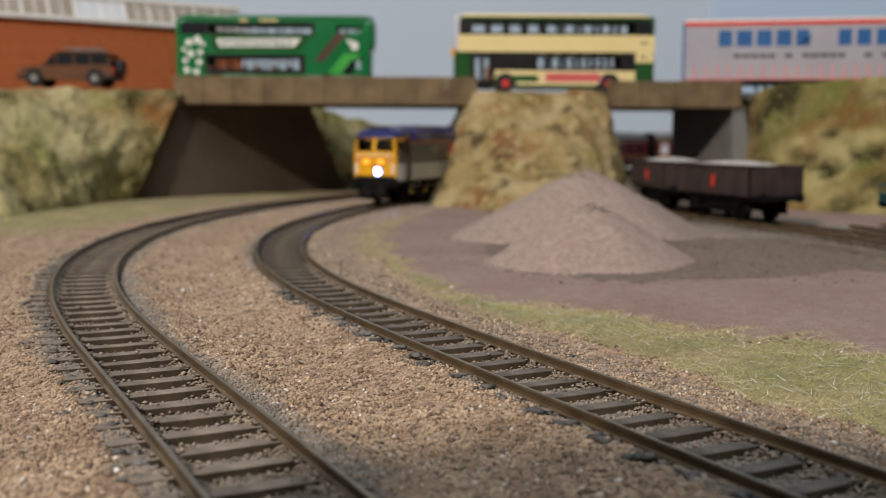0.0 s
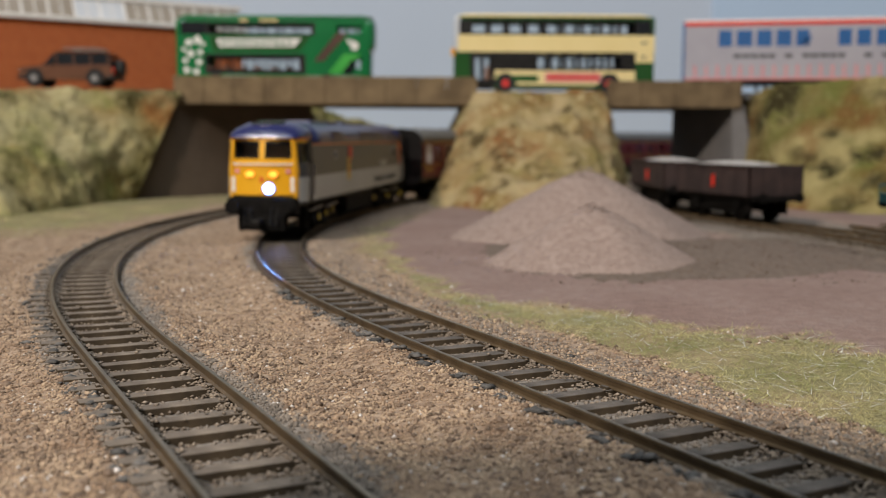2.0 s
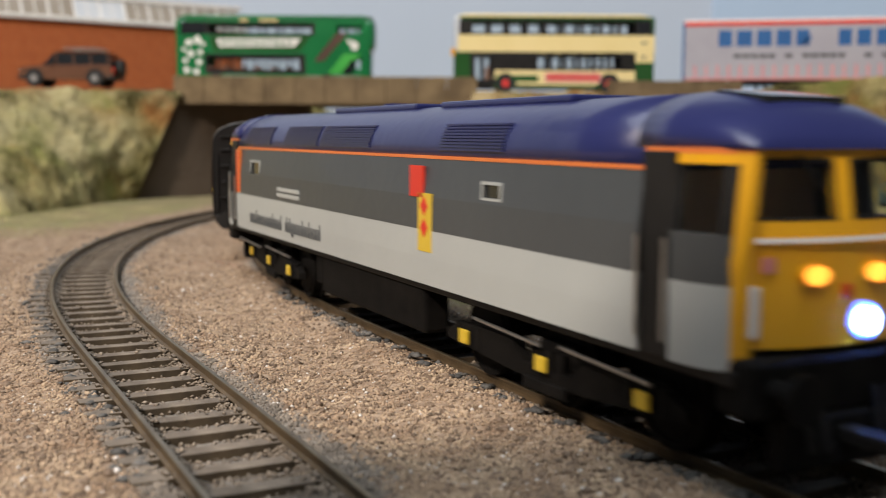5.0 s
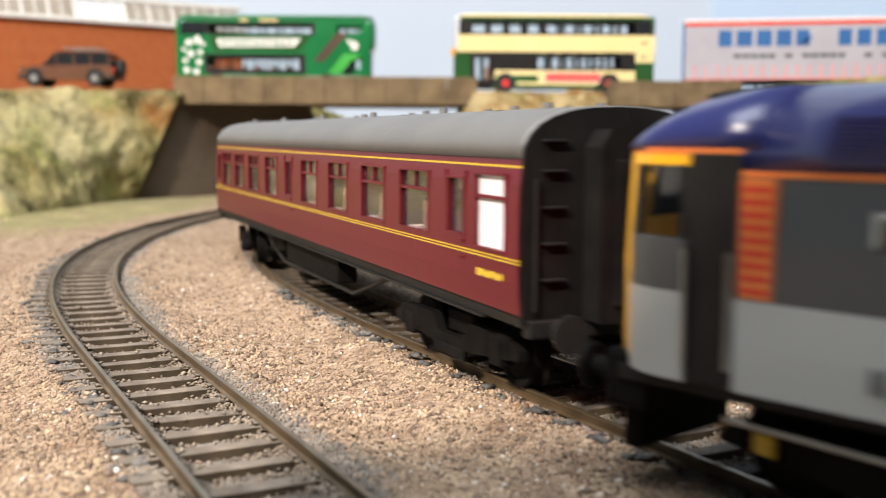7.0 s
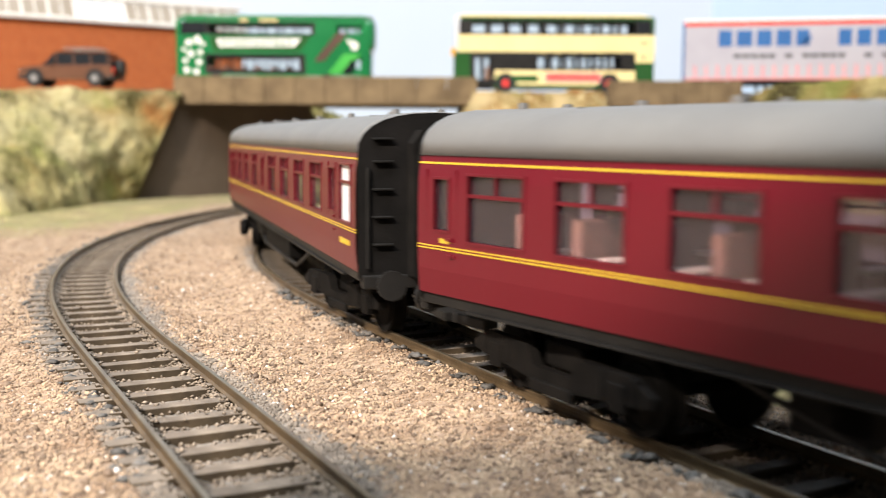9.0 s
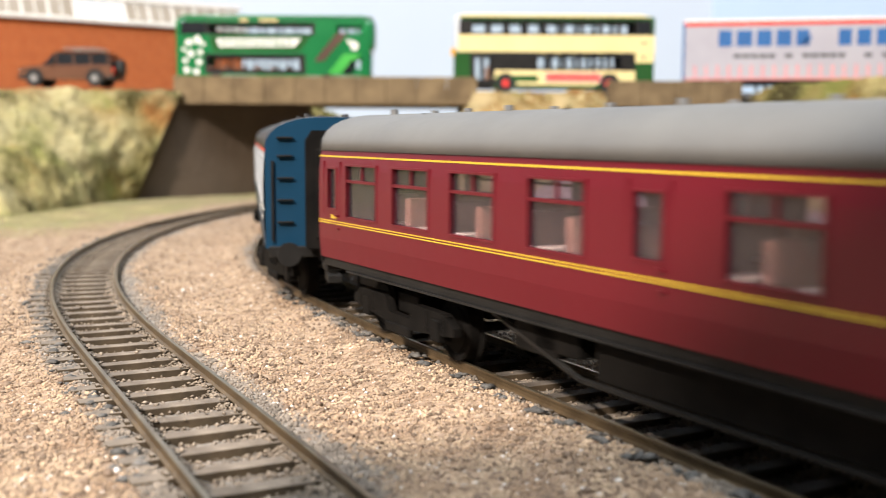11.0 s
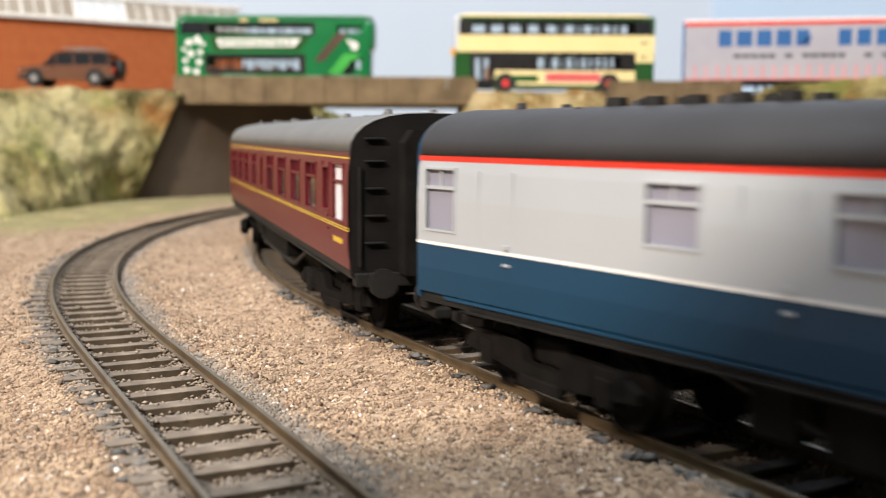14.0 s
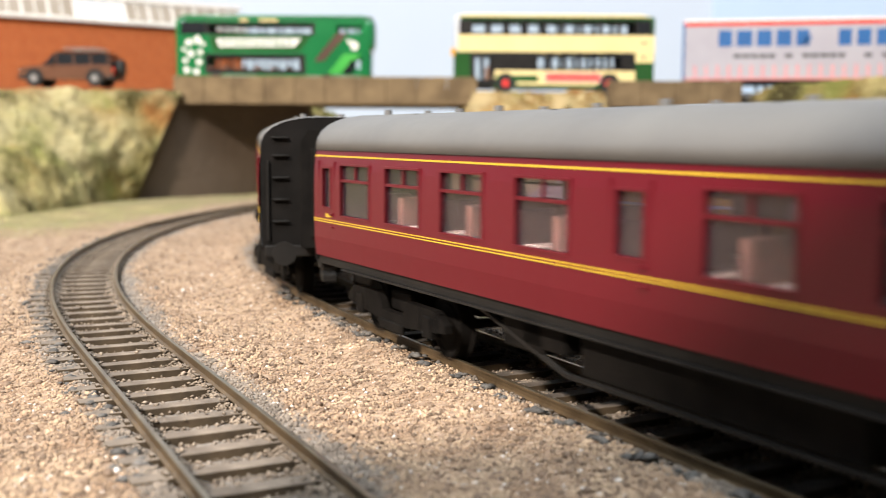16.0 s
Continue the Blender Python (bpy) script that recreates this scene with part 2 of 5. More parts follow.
# ---- mesh helpers, in millimetres ----
def box(bm, x0, x1, y0, y1, z0, z1, bevel=0.0):
    m = Matrix.Translation(((x0 + x1) / 2, (y0 + y1) / 2, (z0 + z1) / 2)) @ Matrix.Diagonal((abs(x1 - x0), abs(y1 - y0), abs(z1 - z0), 1))
    vs = bmesh.ops.create_cube(bm, size=1, matrix=m)["verts"]
    if bevel:
        es = list({e for v in vs for e in v.link_edges})
        bmesh.ops.bevel(bm, geom=es, offset=bevel, segments=2, profile=0.5, affect="EDGES")
    return vs


def rod(bm, a, b, r, n=8, r2=None):
    a, b = Vector(a), Vector(b)
    d = b - a
    q = d.to_track_quat("Z", "Y").to_matrix().to_4x4()
    bmesh.ops.create_cone(bm, cap_ends=True, segments=n, radius1=r, radius2=r if r2 is None else r2, depth=d.length,
                          matrix=Matrix.Translation((a + b) / 2) @ q)


def loft(bm, rings, close=True, caps=True):
    vs = [[bm.verts.new(p) for p in ring] for ring in rings]
    for r0, r1 in zip(vs, vs[1:]):
        k = len(r0)
        for i in range(k if close else k - 1):
            bm.faces.new((r0[i], r0[(i + 1) % k], r1[(i + 1) % k], r1[i]))
    if caps and close:
        bm.faces.new(vs[0][::-1])
        bm.faces.new(vs[-1])
    return vs


def prism(bm, poly, y0, y1, tilt=None):
    """A polygon in x, z drawn out along y."""
    loft(bm, [[(x, y0, z) for x, z in poly], [(x, y1, z) for x, z in poly]])


def shaped(bm, smooth=False):
    bmesh.ops.recalc_face_normals(bm, faces=bm.faces)
    me = bpy.data.meshes.new("shape")
    for v in bm.verts:
        v.co *= K
    for f in bm.faces:
        f.smooth = smooth
    bm.to_mesh(me)
    bm.free()
    return me


def part(name, bm, material, parent=None, label="", smooth=False):
    me = shaped(bm, smooth)
    me.materials.append(material)
    ob = new(name, me)
    ob.parent = parent
    return tagged(ob, label)


def empty(name, label, category, group="", kind=""):
    return tagged(new(name), label, category, group, kind)


def place(x, y, z, rx=0, ry=0, rz=0):
    return pose(x * K, y * K, z * K, rx, ry, rz)


def panel(bm, u0, u1, z0, z1, ys, holes, side, depth=0.8):
    """A side sheet with openings cut through it. ys(z): half width; side: -1 or 1."""
    us = sorted({u0, u1, *(h[0] for h in holes), *(h[1] for h in holes)})
    zs = sorted({z0, z1, (z0 + z1) / 2, *(h[2] for h in holes), *(h[3] for h in holes)})
    us = [u for u in us if u0 <= u <= u1]
    zs = [z for z in zs if z0 <= z <= z1]
    grid = {}

    def v(u, z, d=0.0):
        k = (u, z, d)
        if k not in grid:
            grid[k] = bm.verts.new((-u, side * (ys(z) - d), z))
        return grid[k]
    for a, b in zip(us, us[1:]):
        for c, d in zip(zs, zs[1:]):
            if not any(h[0] <= a and b <= h[1] and h[2] <= c and d <= h[3] for h in holes):
                bm.faces.new((v(a, c), v(b, c), v(b, d), v(a, d)))
                bm.faces.new((v(a, c, depth), v(a, d, depth), v(b, d, depth), v(b, c, depth)))
    for h in holes:
        for (a, c), (b, d) in (((h[0], h[2]), (h[1], h[2])), ((h[1], h[2]), (h[1], h[3])), ((h[1], h[3]), (h[0], h[3])), ((h[0], h[3]), (h[0], h[2]))):
            bm.faces.new((v(a, c), v(b, d), v(b, d, depth), v(a, c, depth)))


def cloud(name, points, sizes, material, parent=None, flat=0.7, seed=1):
    """Many small angular grains as one mesh."""
    rng = np.random.default_rng(seed)
    base = np.array([(1, 0, 0), (0, 1, 0), (-1, 0, 0), (0, -1, 0), (0, 0, 1), (0, 0, -0.6)], float)
    tri = np.array([(0, 1, 4), (1, 2, 4), (2, 3, 4), (3, 0, 4), (1, 0, 5), (2, 1, 5), (3, 2, 5), (0, 3, 5)])
    n = len(points)
    a = rng.uniform(0, 6.283, n)
    v = base[None] * rng.uniform(0.6, 1.25, (n, 6, 1)) * sizes[:, None, None] * np.array((1, 1, flat))
    x = v[..., 0] * np.cos(a)[:, None] - v[..., 1] * np.sin(a)[:, None]
    y = v[..., 0] * np.sin(a)[:, None] + v[..., 1] * np.cos(a)[:, None]
    v = np.stack([x, y, v[..., 2]], -1) + points[:, None]
    f = (tri[None] + 6 * np.arange(n)[:, None, None]).reshape(-1, 3)
    return sheet(name, v.reshape(-1, 3), f, material, parent)


def sheet(name, v, f, material, parent=None):
    me = bpy.data.meshes.new(name)
    me.vertices.add(len(v))
    me.vertices.foreach_set("co", (np.asarray(v) * K).ravel())
    k = f.shape[1]
    me.loops.add(f.size)
    me.loops.foreach_set("vertex_index", f.ravel())
    me.polygons.add(len(f))
    me.polygons.foreach_set("loop_start", np.arange(0, f.size, k))
    me.update(calc_edges=True)
    me.validate()
    me.materials.append(material)
    ob = new(name, me)
    ob.parent = parent
    return ob


def blades(name, points, lengths, material, lean=0.9, width=0.16, seed=2, parent=None, low=0.2):
    """Thin leaning fibres of static grass."""
    rng = np.random.default_rng(seed)
    n = len(points)
    a = rng.uniform(0, 6.283, n)
    b = rng.uniform(low, 1, n) * lean
    d = np.stack([np.cos(a) * np.sin(b), np.sin(a) * np.sin(b), np.cos(b)], -1) * lengths[:, None]
    w = np.stack([-np.sin(a), np.cos(a), 0 * a], -1) * width
    w2 = np.stack([np.cos(a), np.sin(a), 0 * a], -1) * width
    v = np.stack([points - w, points + w, points + w2, points + d], 1)
    f = (np.array([(0, 1, 3), (1, 2, 3), (2, 0, 3)])[None] + 4 * np.arange(n)[:, None, None]).reshape(-1, 3)
    return sheet(name, v.reshape(-1, 3), f, material, parent)


# ---- the two running lines and the siding ----
class Line:
    """A track's centre line: start, heading and bend (per metre) at even steps."""

    def __init__(self, x, y, heading, bends, length, step=4.0, lead=0.0):
        s = np.arange(0, length + step, step)
        k = np.interp(s, np.linspace(0, length, len(bends)), bends) / 1000
        th = heading + np.concatenate([[0], np.cumsum((k[1:] + k[:-1]) / 2 * step)])
        self.s, self.th = s, th
        self.lead = lead / 1000
        self.x = x + np.concatenate([[0], np.cumsum((np.cos(th[1:]) + np.cos(th[:-1])) / 2 * step)])
        self.y = y + np.concatenate([[0], np.cumsum((np.sin(th[1:]) + np.sin(th[:-1])) / 2 * step)])

    def at(self, u):
        if u < 0 and self.lead:
            a = float(self.th[0])
            h = a + self.lead * u
            return (float(self.x[0]) + (math.sin(h) - math.sin(a)) / self.lead, float(self.y[0]) - (math.cos(h) - math.cos(a)) / self.lead, h)
        e, g = min(u, 0), max(u - self.s[-1], 0)
        h = float(np.interp(u, self.s, self.th))
        return (float(np.interp(u, self.s, self.x)) + (e + g) * math.cos(h), float(np.interp(u, self.s, self.y)) + (e + g) * math.sin(h), h)

    def off(self, u, o, z=0.0):
        """The place o to the left of the line."""
        x, y, h = self.at(u)
        return (x - o * math.sin(h), y + o * math.cos(h), z)

    def nearest(self, px, py):
        """Signed distance to the left of the line, and the place along it."""
        st = slice(None, None, 3)
        d = (px[:, None] - self.x[st]) ** 2 + (py[:, None] - self.y[st]) ** 2
        i = d.argmin(1) * 3
        return (px - self.x[i]) * -np.sin(self.th[i]) + (py - self.y[i]) * np.cos(self.th[i]), self.s[i]


OUTER = Line(-16.752, 117.569, 2.033, [0.324, -0.037, -1.844, -1.886, -1.784, -1.773, -1.545, -1.41, -1.329, -1.28, -1.251, -1.231, -1.215, -1.2, -1.2, -1.2], 1250)
INNER = Line(138.091, 10.415, 2.472, [-4.72, -2.433, -0.422, -0.075, -1.88, -2.113, -2.124, -1.73, -1.367, -0.814, -0.4, -0.4, -0.9,
                                      -1.6, -1.9, -1.9, -1.9, -1.7, -1.3, -0.8, -0.3, 0, 0, 0, 0], 2000, lead=-5.0)
SIDING = Line(215, 330, 1.762, [0.5, 0.5, 0.5, -3.9, -4.0, -1.0], 520)
SIDING_END = Line(238, 380, 1.74, [0.3, 0.3], 150)


# ---- ground ----
def smooth(a, b, t):
    t = np.clip((t - a) / (b - a), 0, 1)
    return t * t * (3 - 2 * t)


def axis(lo, hi, a, b, fine, coarse):
    return np.array(sorted({*np.round(np.arange(a, b + fine / 2, fine), 3), *np.round(np.arange(lo, a, coarse), 3), *np.round(np.arange(b + coarse, hi + 1, coarse), 3)}))


def zones(x, y):
    """Weights of grass, yard and ballast at each place."""
    oi, si = INNER.nearest(x, y)
    oo, so = OUTER.nearest(x, y)
    r = -oi
    wob = 4 * np.sin(x * 0.11 + 1) + 3 * np.sin(y * 0.13 + x * 0.05) + np.array([7 * noise.noise((a * 0.12, b * 0.12, 5)) + 4 * noise.noise((a * 0.4, b * 0.4, 6)) for a, b in zip(x, y)])
    edge = 43 + 40 * smooth(330, 190, si) - 6 * smooth(380, 560, si)
    grass = smooth(27, 37, r + wob * 0.8) * (1 - smooth(edge - 7, edge + 4, r + wob)) * (si < 640)
    yard = smooth(edge - 4, edge + 4, r + wob) * (r > 20) * (y < 760)
    left = smooth(34, 58, oo + wob * 1.5) * smooth(330, 440, so)
    grass = np.maximum(grass, left * 0.9)
    ball = np.maximum(1 - smooth(10, 14, np.abs(oi) + wob * 0.3), 1 - smooth(11, 17, np.abs(oo) + wob * 0.3))
    ball = np.maximum(ball, 0.35 * smooth(9, 16, r) * (1 - smooth(24, 34, r)))
    os_, _ = SIDING.nearest(x, y)
    side = 1 - smooth(34, 66, np.abs(os_) + wob * 1.5)
    return grass, yard * (1 - 0.9 * side), np.maximum(ball * (1 - yard), side), oi, oo


def height(x, y, oi, oo, yard):
    h = np.array([noise.noise((a * 0.03, b * 0.03, 0)) * 0.7 + noise.noise((a * 0.21, b * 0.21, 3)) * 0.25 for a, b in zip(x, y)])
    near = np.minimum(np.abs(oi), np.abs(oo))
    h = h * (0.25 + 0.75 * smooth(9, 24, near))
    side = np.where(np.abs(oi) < np.abs(oo), oi, oo)
    inner = np.abs(oi) < np.abs(oo)
    lump = np.array([noise.noise((a * 0.13, b * 0.13, 11)) for a, b in zip(x, y)])
    cover = smooth(9.0, 11.0, near) * (1 - smooth(15, 26, near)) * np.where(inner, 1.5 + 0.7 * lump, np.where(side < 0, 1.35 + 0.5 * lump, 0.6))
    return -3.05 + h - np.where(inner, 0.2, 0.35) * (1 - smooth(8.6, 10.4, near)) + cover + 0.6 * yard


def build_ground():
    gx = np.array(sorted({*axis(-2600, 2600, -330, 330, 5.0, 70), *np.arange(-165, 125, 1.6)}))
    gy = np.array(sorted({*axis(-1500, 1500, 80, 900, 5.0, 70), *np.arange(86, 360, 1.6)}))
    X, Y = np.meshgrid(gx, gy)
    x, y = X.ravel(), Y.ravel()
    g, yd, ba, oi, oo = zones(x, y)
    z = height(x, y, oi, oo, yd)
    off, _ = SIDING.nearest(x, y)
    rag = 10 * np.sin(x * 0.07 + y * 0.045) + 6 * np.sin(y * 0.16 - x * 0.05)
    # weight of a darker brown along the siding, ragged at its edges
    siding_brown = (1 - smooth(20, 52, np.abs(off) + rag)) * (y > 330) * (y < 830) * 0.9
    i = np.arange(len(x)).reshape(X.shape)
    f = np.stack([i[:-1, :-1], i[:-1, 1:], i[1:, 1:], i[1:, :-1]], -1).reshape(-1, 4)
    ob = sheet("ground", np.stack([x, y, z], -1), f, M_GROUND)
    col = ob.data.color_attributes.new("zone", "FLOAT_COLOR", "POINT")
    col.data.foreach_set("color", np.stack([g, yd, ba, siding_brown], -1).astype(np.float32).ravel())
    for p in ob.data.polygons:
        p.use_smooth = True
    return tagged(ob, "tan gritty model railway ground with grass verge and clay yard", "ground", kind="structure")


build_ground()


def grit():
    rng = np.random.default_rng(5)
    n = 120000
    y = 95 * np.exp(rng.uniform(0, 1, n) * math.log(560 / 95))
    x = rng.uniform(-0.46, 0.46, n) * y
    g, yd, ba, oi, oo = zones(x, y)
    z = height(x, y, oi, oo, yd)
    near = np.minimum(np.abs(oi), np.abs(oo))
    size = rng.uniform(0.16, 0.48, n) * (1 + (rng.random(n) < 0.06) * 0.8)
    keep = (g < 0.6) & (yd < 0.4) & (near > 9.6)
    grey = rng.random(n) < ba
    pts = np.stack([x, y, z + 0.05], -1)
    k = keep & ~grey
    dark = rng.random(n) < 0.17
    pale = rng.random(n) < 0.02
    tagged(cloud("brown_grit", pts[k & dark], size[k & dark] * 1.5, M_BROWN, seed=3), "dark brown grains in the sand", "grit", kind="stuff")
    tagged(cloud("quartz_grit", pts[k & pale], size[k & pale] * 1.1, M_QUARTZ, seed=4), "pale glinting grains in the sand", "grit", kind="stuff")
    k &= ~dark & ~pale
    tagged(cloud("sand_grit", pts[k], size[k], M_SAND), "loose tan sand grit beside the tracks", "grit", kind="stuff")
    k = (g < 0.5) & (yd < 0.4) & grey & ((near > 9.6) | (rng.random(n) < 0.5))
    tagged(cloud("track_grit", pts[k], size[k] * 1.1, M_GREY), "fine grey-brown ballast between the sleepers", "ballast", kind="stuff")
    pts, size = [], []
    for line, n in ((INNER, 13000), (OUTER, 13000)):
        for _ in range(n):
            s = rng.uniform(0, 400)
            o = rng.uniform(-8.0, 8.0)
            o = math.copysign(8.0 - abs(8.0 - abs(o)) * rng.uniform(0.15, 1.0), o)
            on = abs((s + 63 if line is OUTER else s + 423) % 9.05 - 4.525) < 1.7
            pts.append(line.off(s, o, (-2.1 if on and rng.random() < 0.07 + 0.5 * (abs(o) > 6.4) else -3.35 + 1.0 * max(0, abs(o) - 5) / 3) + rng.uniform(-0.2, 0.5)))
            size.append(rng.uniform(0.2, 0.62))
    tagged(cloud("sleeper_bay_grit", np.array(pts), np.array(size), M_BAY, flat=0.6, seed=12), "loose tan-grey ballast lying between the sleepers", "ballast", kind="stuff")
    pts, size = [], []
    for line, n in ((INNER, 520), (OUTER, 620)):
        for _ in range(n):
            s = rng.uniform(0, 420)
            o = (10.6 + abs(rng.normal(0, 3.2))) * rng.choice((-1, 1))
            pts.append(line.off(s, o, -2.35 + rng.uniform(-0.3, 0.3)))
            size.append(rng.uniform(0.45, 1.7))
    for i in range(52, 84):
        for _ in range(6):
            pts.append(INNER.off(-423 + (i + 0.5) * 9.05 + rng.normal(0, 1.0), rng.uniform(11.0, 14.6), -1.2 + rng.uniform(-0.3, 0.2)))
            size.append(rng.uniform(0.7, 1.6))
    tagged(cloud("ballast_shoulder", np.array(pts), np.array(size), M_SLATE, flat=0.42, seed=8), "dark grey ballast lumps along the sleeper ends", "ballast", kind="stuff")


grit()


def rail_mesh(line, o, s0, s1, step=5.0):
    prof = [(-0.68, -1.97), (0.68, -1.97), (0.68, -1.78), (0.18, -1.5), (0.18, -0.68), (0.38, -0.54), (0.38, -0.12), (0.28, 0), (-0.28, 0), (-0.38, -0.12), (-0.38, -0.54), (-0.18, -0.68), (-0.18, -1.5), (-0.68, -1.78)]
    bm = bmesh.new()
    loft(bm, [[line.off(s, o + a, z) for a, z in prof] for s in np.arange(s0, s1, step)])
    return bm


def build_track(line, s0, s1, label, sleeper=None):
    t = empty("railway_track", label, "railway track", "railway tracks", "structure")
    for o in (8.75, -8.75):
        bm = rail_mesh(line, o, s0, s1)
        r = part("rail", bm, M_RAIL, t)
        r.data.materials.append(M_RAILTOP)
        for p in r.data.polygons:
            if p.normal.z > 0.6 and p.center.z > -0.0003:
                p.material_index = 1
    shapes = []
    for i in range(5):
        bm = bmesh.new()
        box(bm, -1.5, 1.5, -14.8, 14.8, -5.0, -1.99, 0.16)
        for o in (-8.75, 8.75):
            for d in (-1, 1):
                box(bm, -0.9, 0.9, o + d * 1.0, o + d * 1.75, -2.1, -1.5, 0.12)
        for v in bm.verts:
            v.co += Vector((noise.noise(v.co * 0.3 + Vector((i * 9, 0, 0))), 0, 0.35 * noise.noise(v.co * 0.25 + Vector((0, i * 7, 0))))) * 0.3
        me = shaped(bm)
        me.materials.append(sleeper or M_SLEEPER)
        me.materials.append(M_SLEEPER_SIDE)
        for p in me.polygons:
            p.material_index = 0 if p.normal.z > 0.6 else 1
        shapes.append(me)
    rng = random.Random(3)
    pitch = 9.05
    for i in range(int((s1 - s0) / pitch)):
        s = s0 + (i + 0.5) * pitch - 3.0
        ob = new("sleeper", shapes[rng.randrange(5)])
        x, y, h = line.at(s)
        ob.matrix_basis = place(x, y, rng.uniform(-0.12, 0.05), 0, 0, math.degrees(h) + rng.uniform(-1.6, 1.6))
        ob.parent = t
    return t


build_track(OUTER, -60, 1100, "curved model track with brown rails and dusty sleepers in tan ballast")
build_track(INNER, -420, 1500, "curved model track with dark rails carrying the train", M_SLEEPER_DARK)
build_track(SIDING_END, 0, 150, "short dirty siding track at the yard edge")
build_track(SIDING, -60, 520, "dirty siding track beside the grass bank")


# ---- grass verge, heaps, banks ----
def verge():
    rng = np.random.default_rng(11)
    n = 260000
    y = rng.uniform(120, 660, n)
    x = rng.uniform(-330, 250, n)
    g, yd, ba, oi, oo = zones(x, y)
    k = rng.random(n) < g * 0.85
    x, y = x[k], y[k]
    z = height(x, y, oi[k], oo[k], yd[k])
    patch = np.array([noise.noise((a * 0.06, b * 0.06, 9)) for a, b in zip(x, y)])
    k = patch > -0.18
    z = z + 1.3 * np.maximum(0, np.array([noise.noise((a * 0.16, b * 0.16, 2)) for a, b in zip(x, y)]))
    pts = np.stack([x, y, z - 0.1], -1)[k]
    straw = pts[rng.random(len(pts)) < 0.03]
    tagged(blades("straw_strands", straw, rng.uniform(2.5, 8, len(straw)), M_STRAW, 1.54, 0.07, 4, low=0.9), "long pale straw strands lying in the grass", "grass", kind="stuff")
    tagged(blades("grass_verge", pts, rng.uniform(1.0, 3.4, len(pts)), M_GRASS, 1.45, 0.09, low=0.5), "sparse green and straw static grass along the track", "grass", kind="stuff")
    n = 130000
    y = rng.uniform(125, 345, n)
    x = rng.uniform(0, 175, n)
    g, yd, ba, oi, oo = zones(x, y)
    patch = np.array([noise.noise((a * 0.05, b * 0.05, 14)) for a, b in zip(x, y)])
    k = rng.random(n) < g * (0.75 + patch)
    pts = np.stack([x[k], y[k], height(x[k], y[k], oi[k], oo[k], yd[k]) - 0.05], -1)
    tagged(blades("grass_mat", pts, rng.uniform(0.7, 2.4, len(pts)), M_GRASS, 1.5, 0.07, 6, low=0.62), "short matted green fibres of the grass verge", "grass", kind="stuff")
    white = pts[rng.random(len(pts)) < 0.03]
    tagged(blades("pale_fibres", white + np.array((0, 0, 0.6)), rng.uniform(3, 9, len(white)), M_FIBRE, 1.56, 0.075, 7, low=0.92), "long glinting white fibres lying on the grass", "grass", kind="stuff")


verge()


def mound(name, cx, cy, r, h, label, seed, sx=1.0, material=None, base=-4.3):
    bm = bmesh.new()
    rings, n = [], 72
    for j in range(15):
        q = j / 14
        ring = []
        for i in range(n):
            a = 6.28318 * i / n
            c = Vector((math.cos(a), math.sin(a), 0))
            rr = r * (1 - q) * (1 + 0.13 * noise.noise(c * 1.3 + Vector((seed, 0, q * 0.6)))) + 0.4
            top = h * (1 - (1 - q) ** 1.12) - 1.6 * math.exp(-((1 - q) / 0.12) ** 2)
            z = base + top + 0.7 * noise.noise(Vector((c.x * rr * 0.16, c.y * rr * 0.16, seed)))
            ring.append((cx + c.x * rr * sx, cy + c.y * rr, z))
        rings.append(ring)
    loft(bm, rings)
    ob = part(name, bm, material or M_HEAP, None, "", True)
    rng = np.random.default_rng(seed)
    pts = []
    for _ in range(4200):
        q, a = 1 - math.sqrt(rng.uniform(0, 1.12)), rng.uniform(0, 6.28318)
        c = Vector((math.cos(a), math.sin(a), 0))
        rr = r * (1 - q) * (1 + 0.13 * noise.noise(c * 1.3 + Vector((seed, 0, q * 0.6))))
        up = h * (1 - (1 - min(q, 1)) ** 1.12) if q > 0 else 0
        pts.append((cx + c.x * rr * sx, cy + c.y * rr, max(base + up, -2.6) + 0.5 * noise.noise(Vector((c.x * rr * 0.16, c.y * rr * 0.16, seed)))))
    tagged(cloud("spoil_grain", np.array(pts), rng.uniform(0.25, 0.75, len(pts)), M_GRAIN_D if material else M_GRAIN, seed=seed), "loose fine grains on and round the heap", "spoil", kind="stuff")
    return tagged(ob, label, "spoil heap", "spoil heaps")


# fine brown gravel, with the heaps' shade put into its darker colour
mound("spoil_heap", 84, 404, 90, 5.0, "low spread of brown spoil round the heaps, darkened for their shade", 9, 0.95, M_HEAP_D, -3.2)
mound("spoil_heap", 53, 374, 39, 23.5, "small conical heap of pinkish-brown fine spoil", 2)
mound("spoil_heap", 64, 474, 61, 33.0, "large conical heap of grey-brown fine spoil", 5)


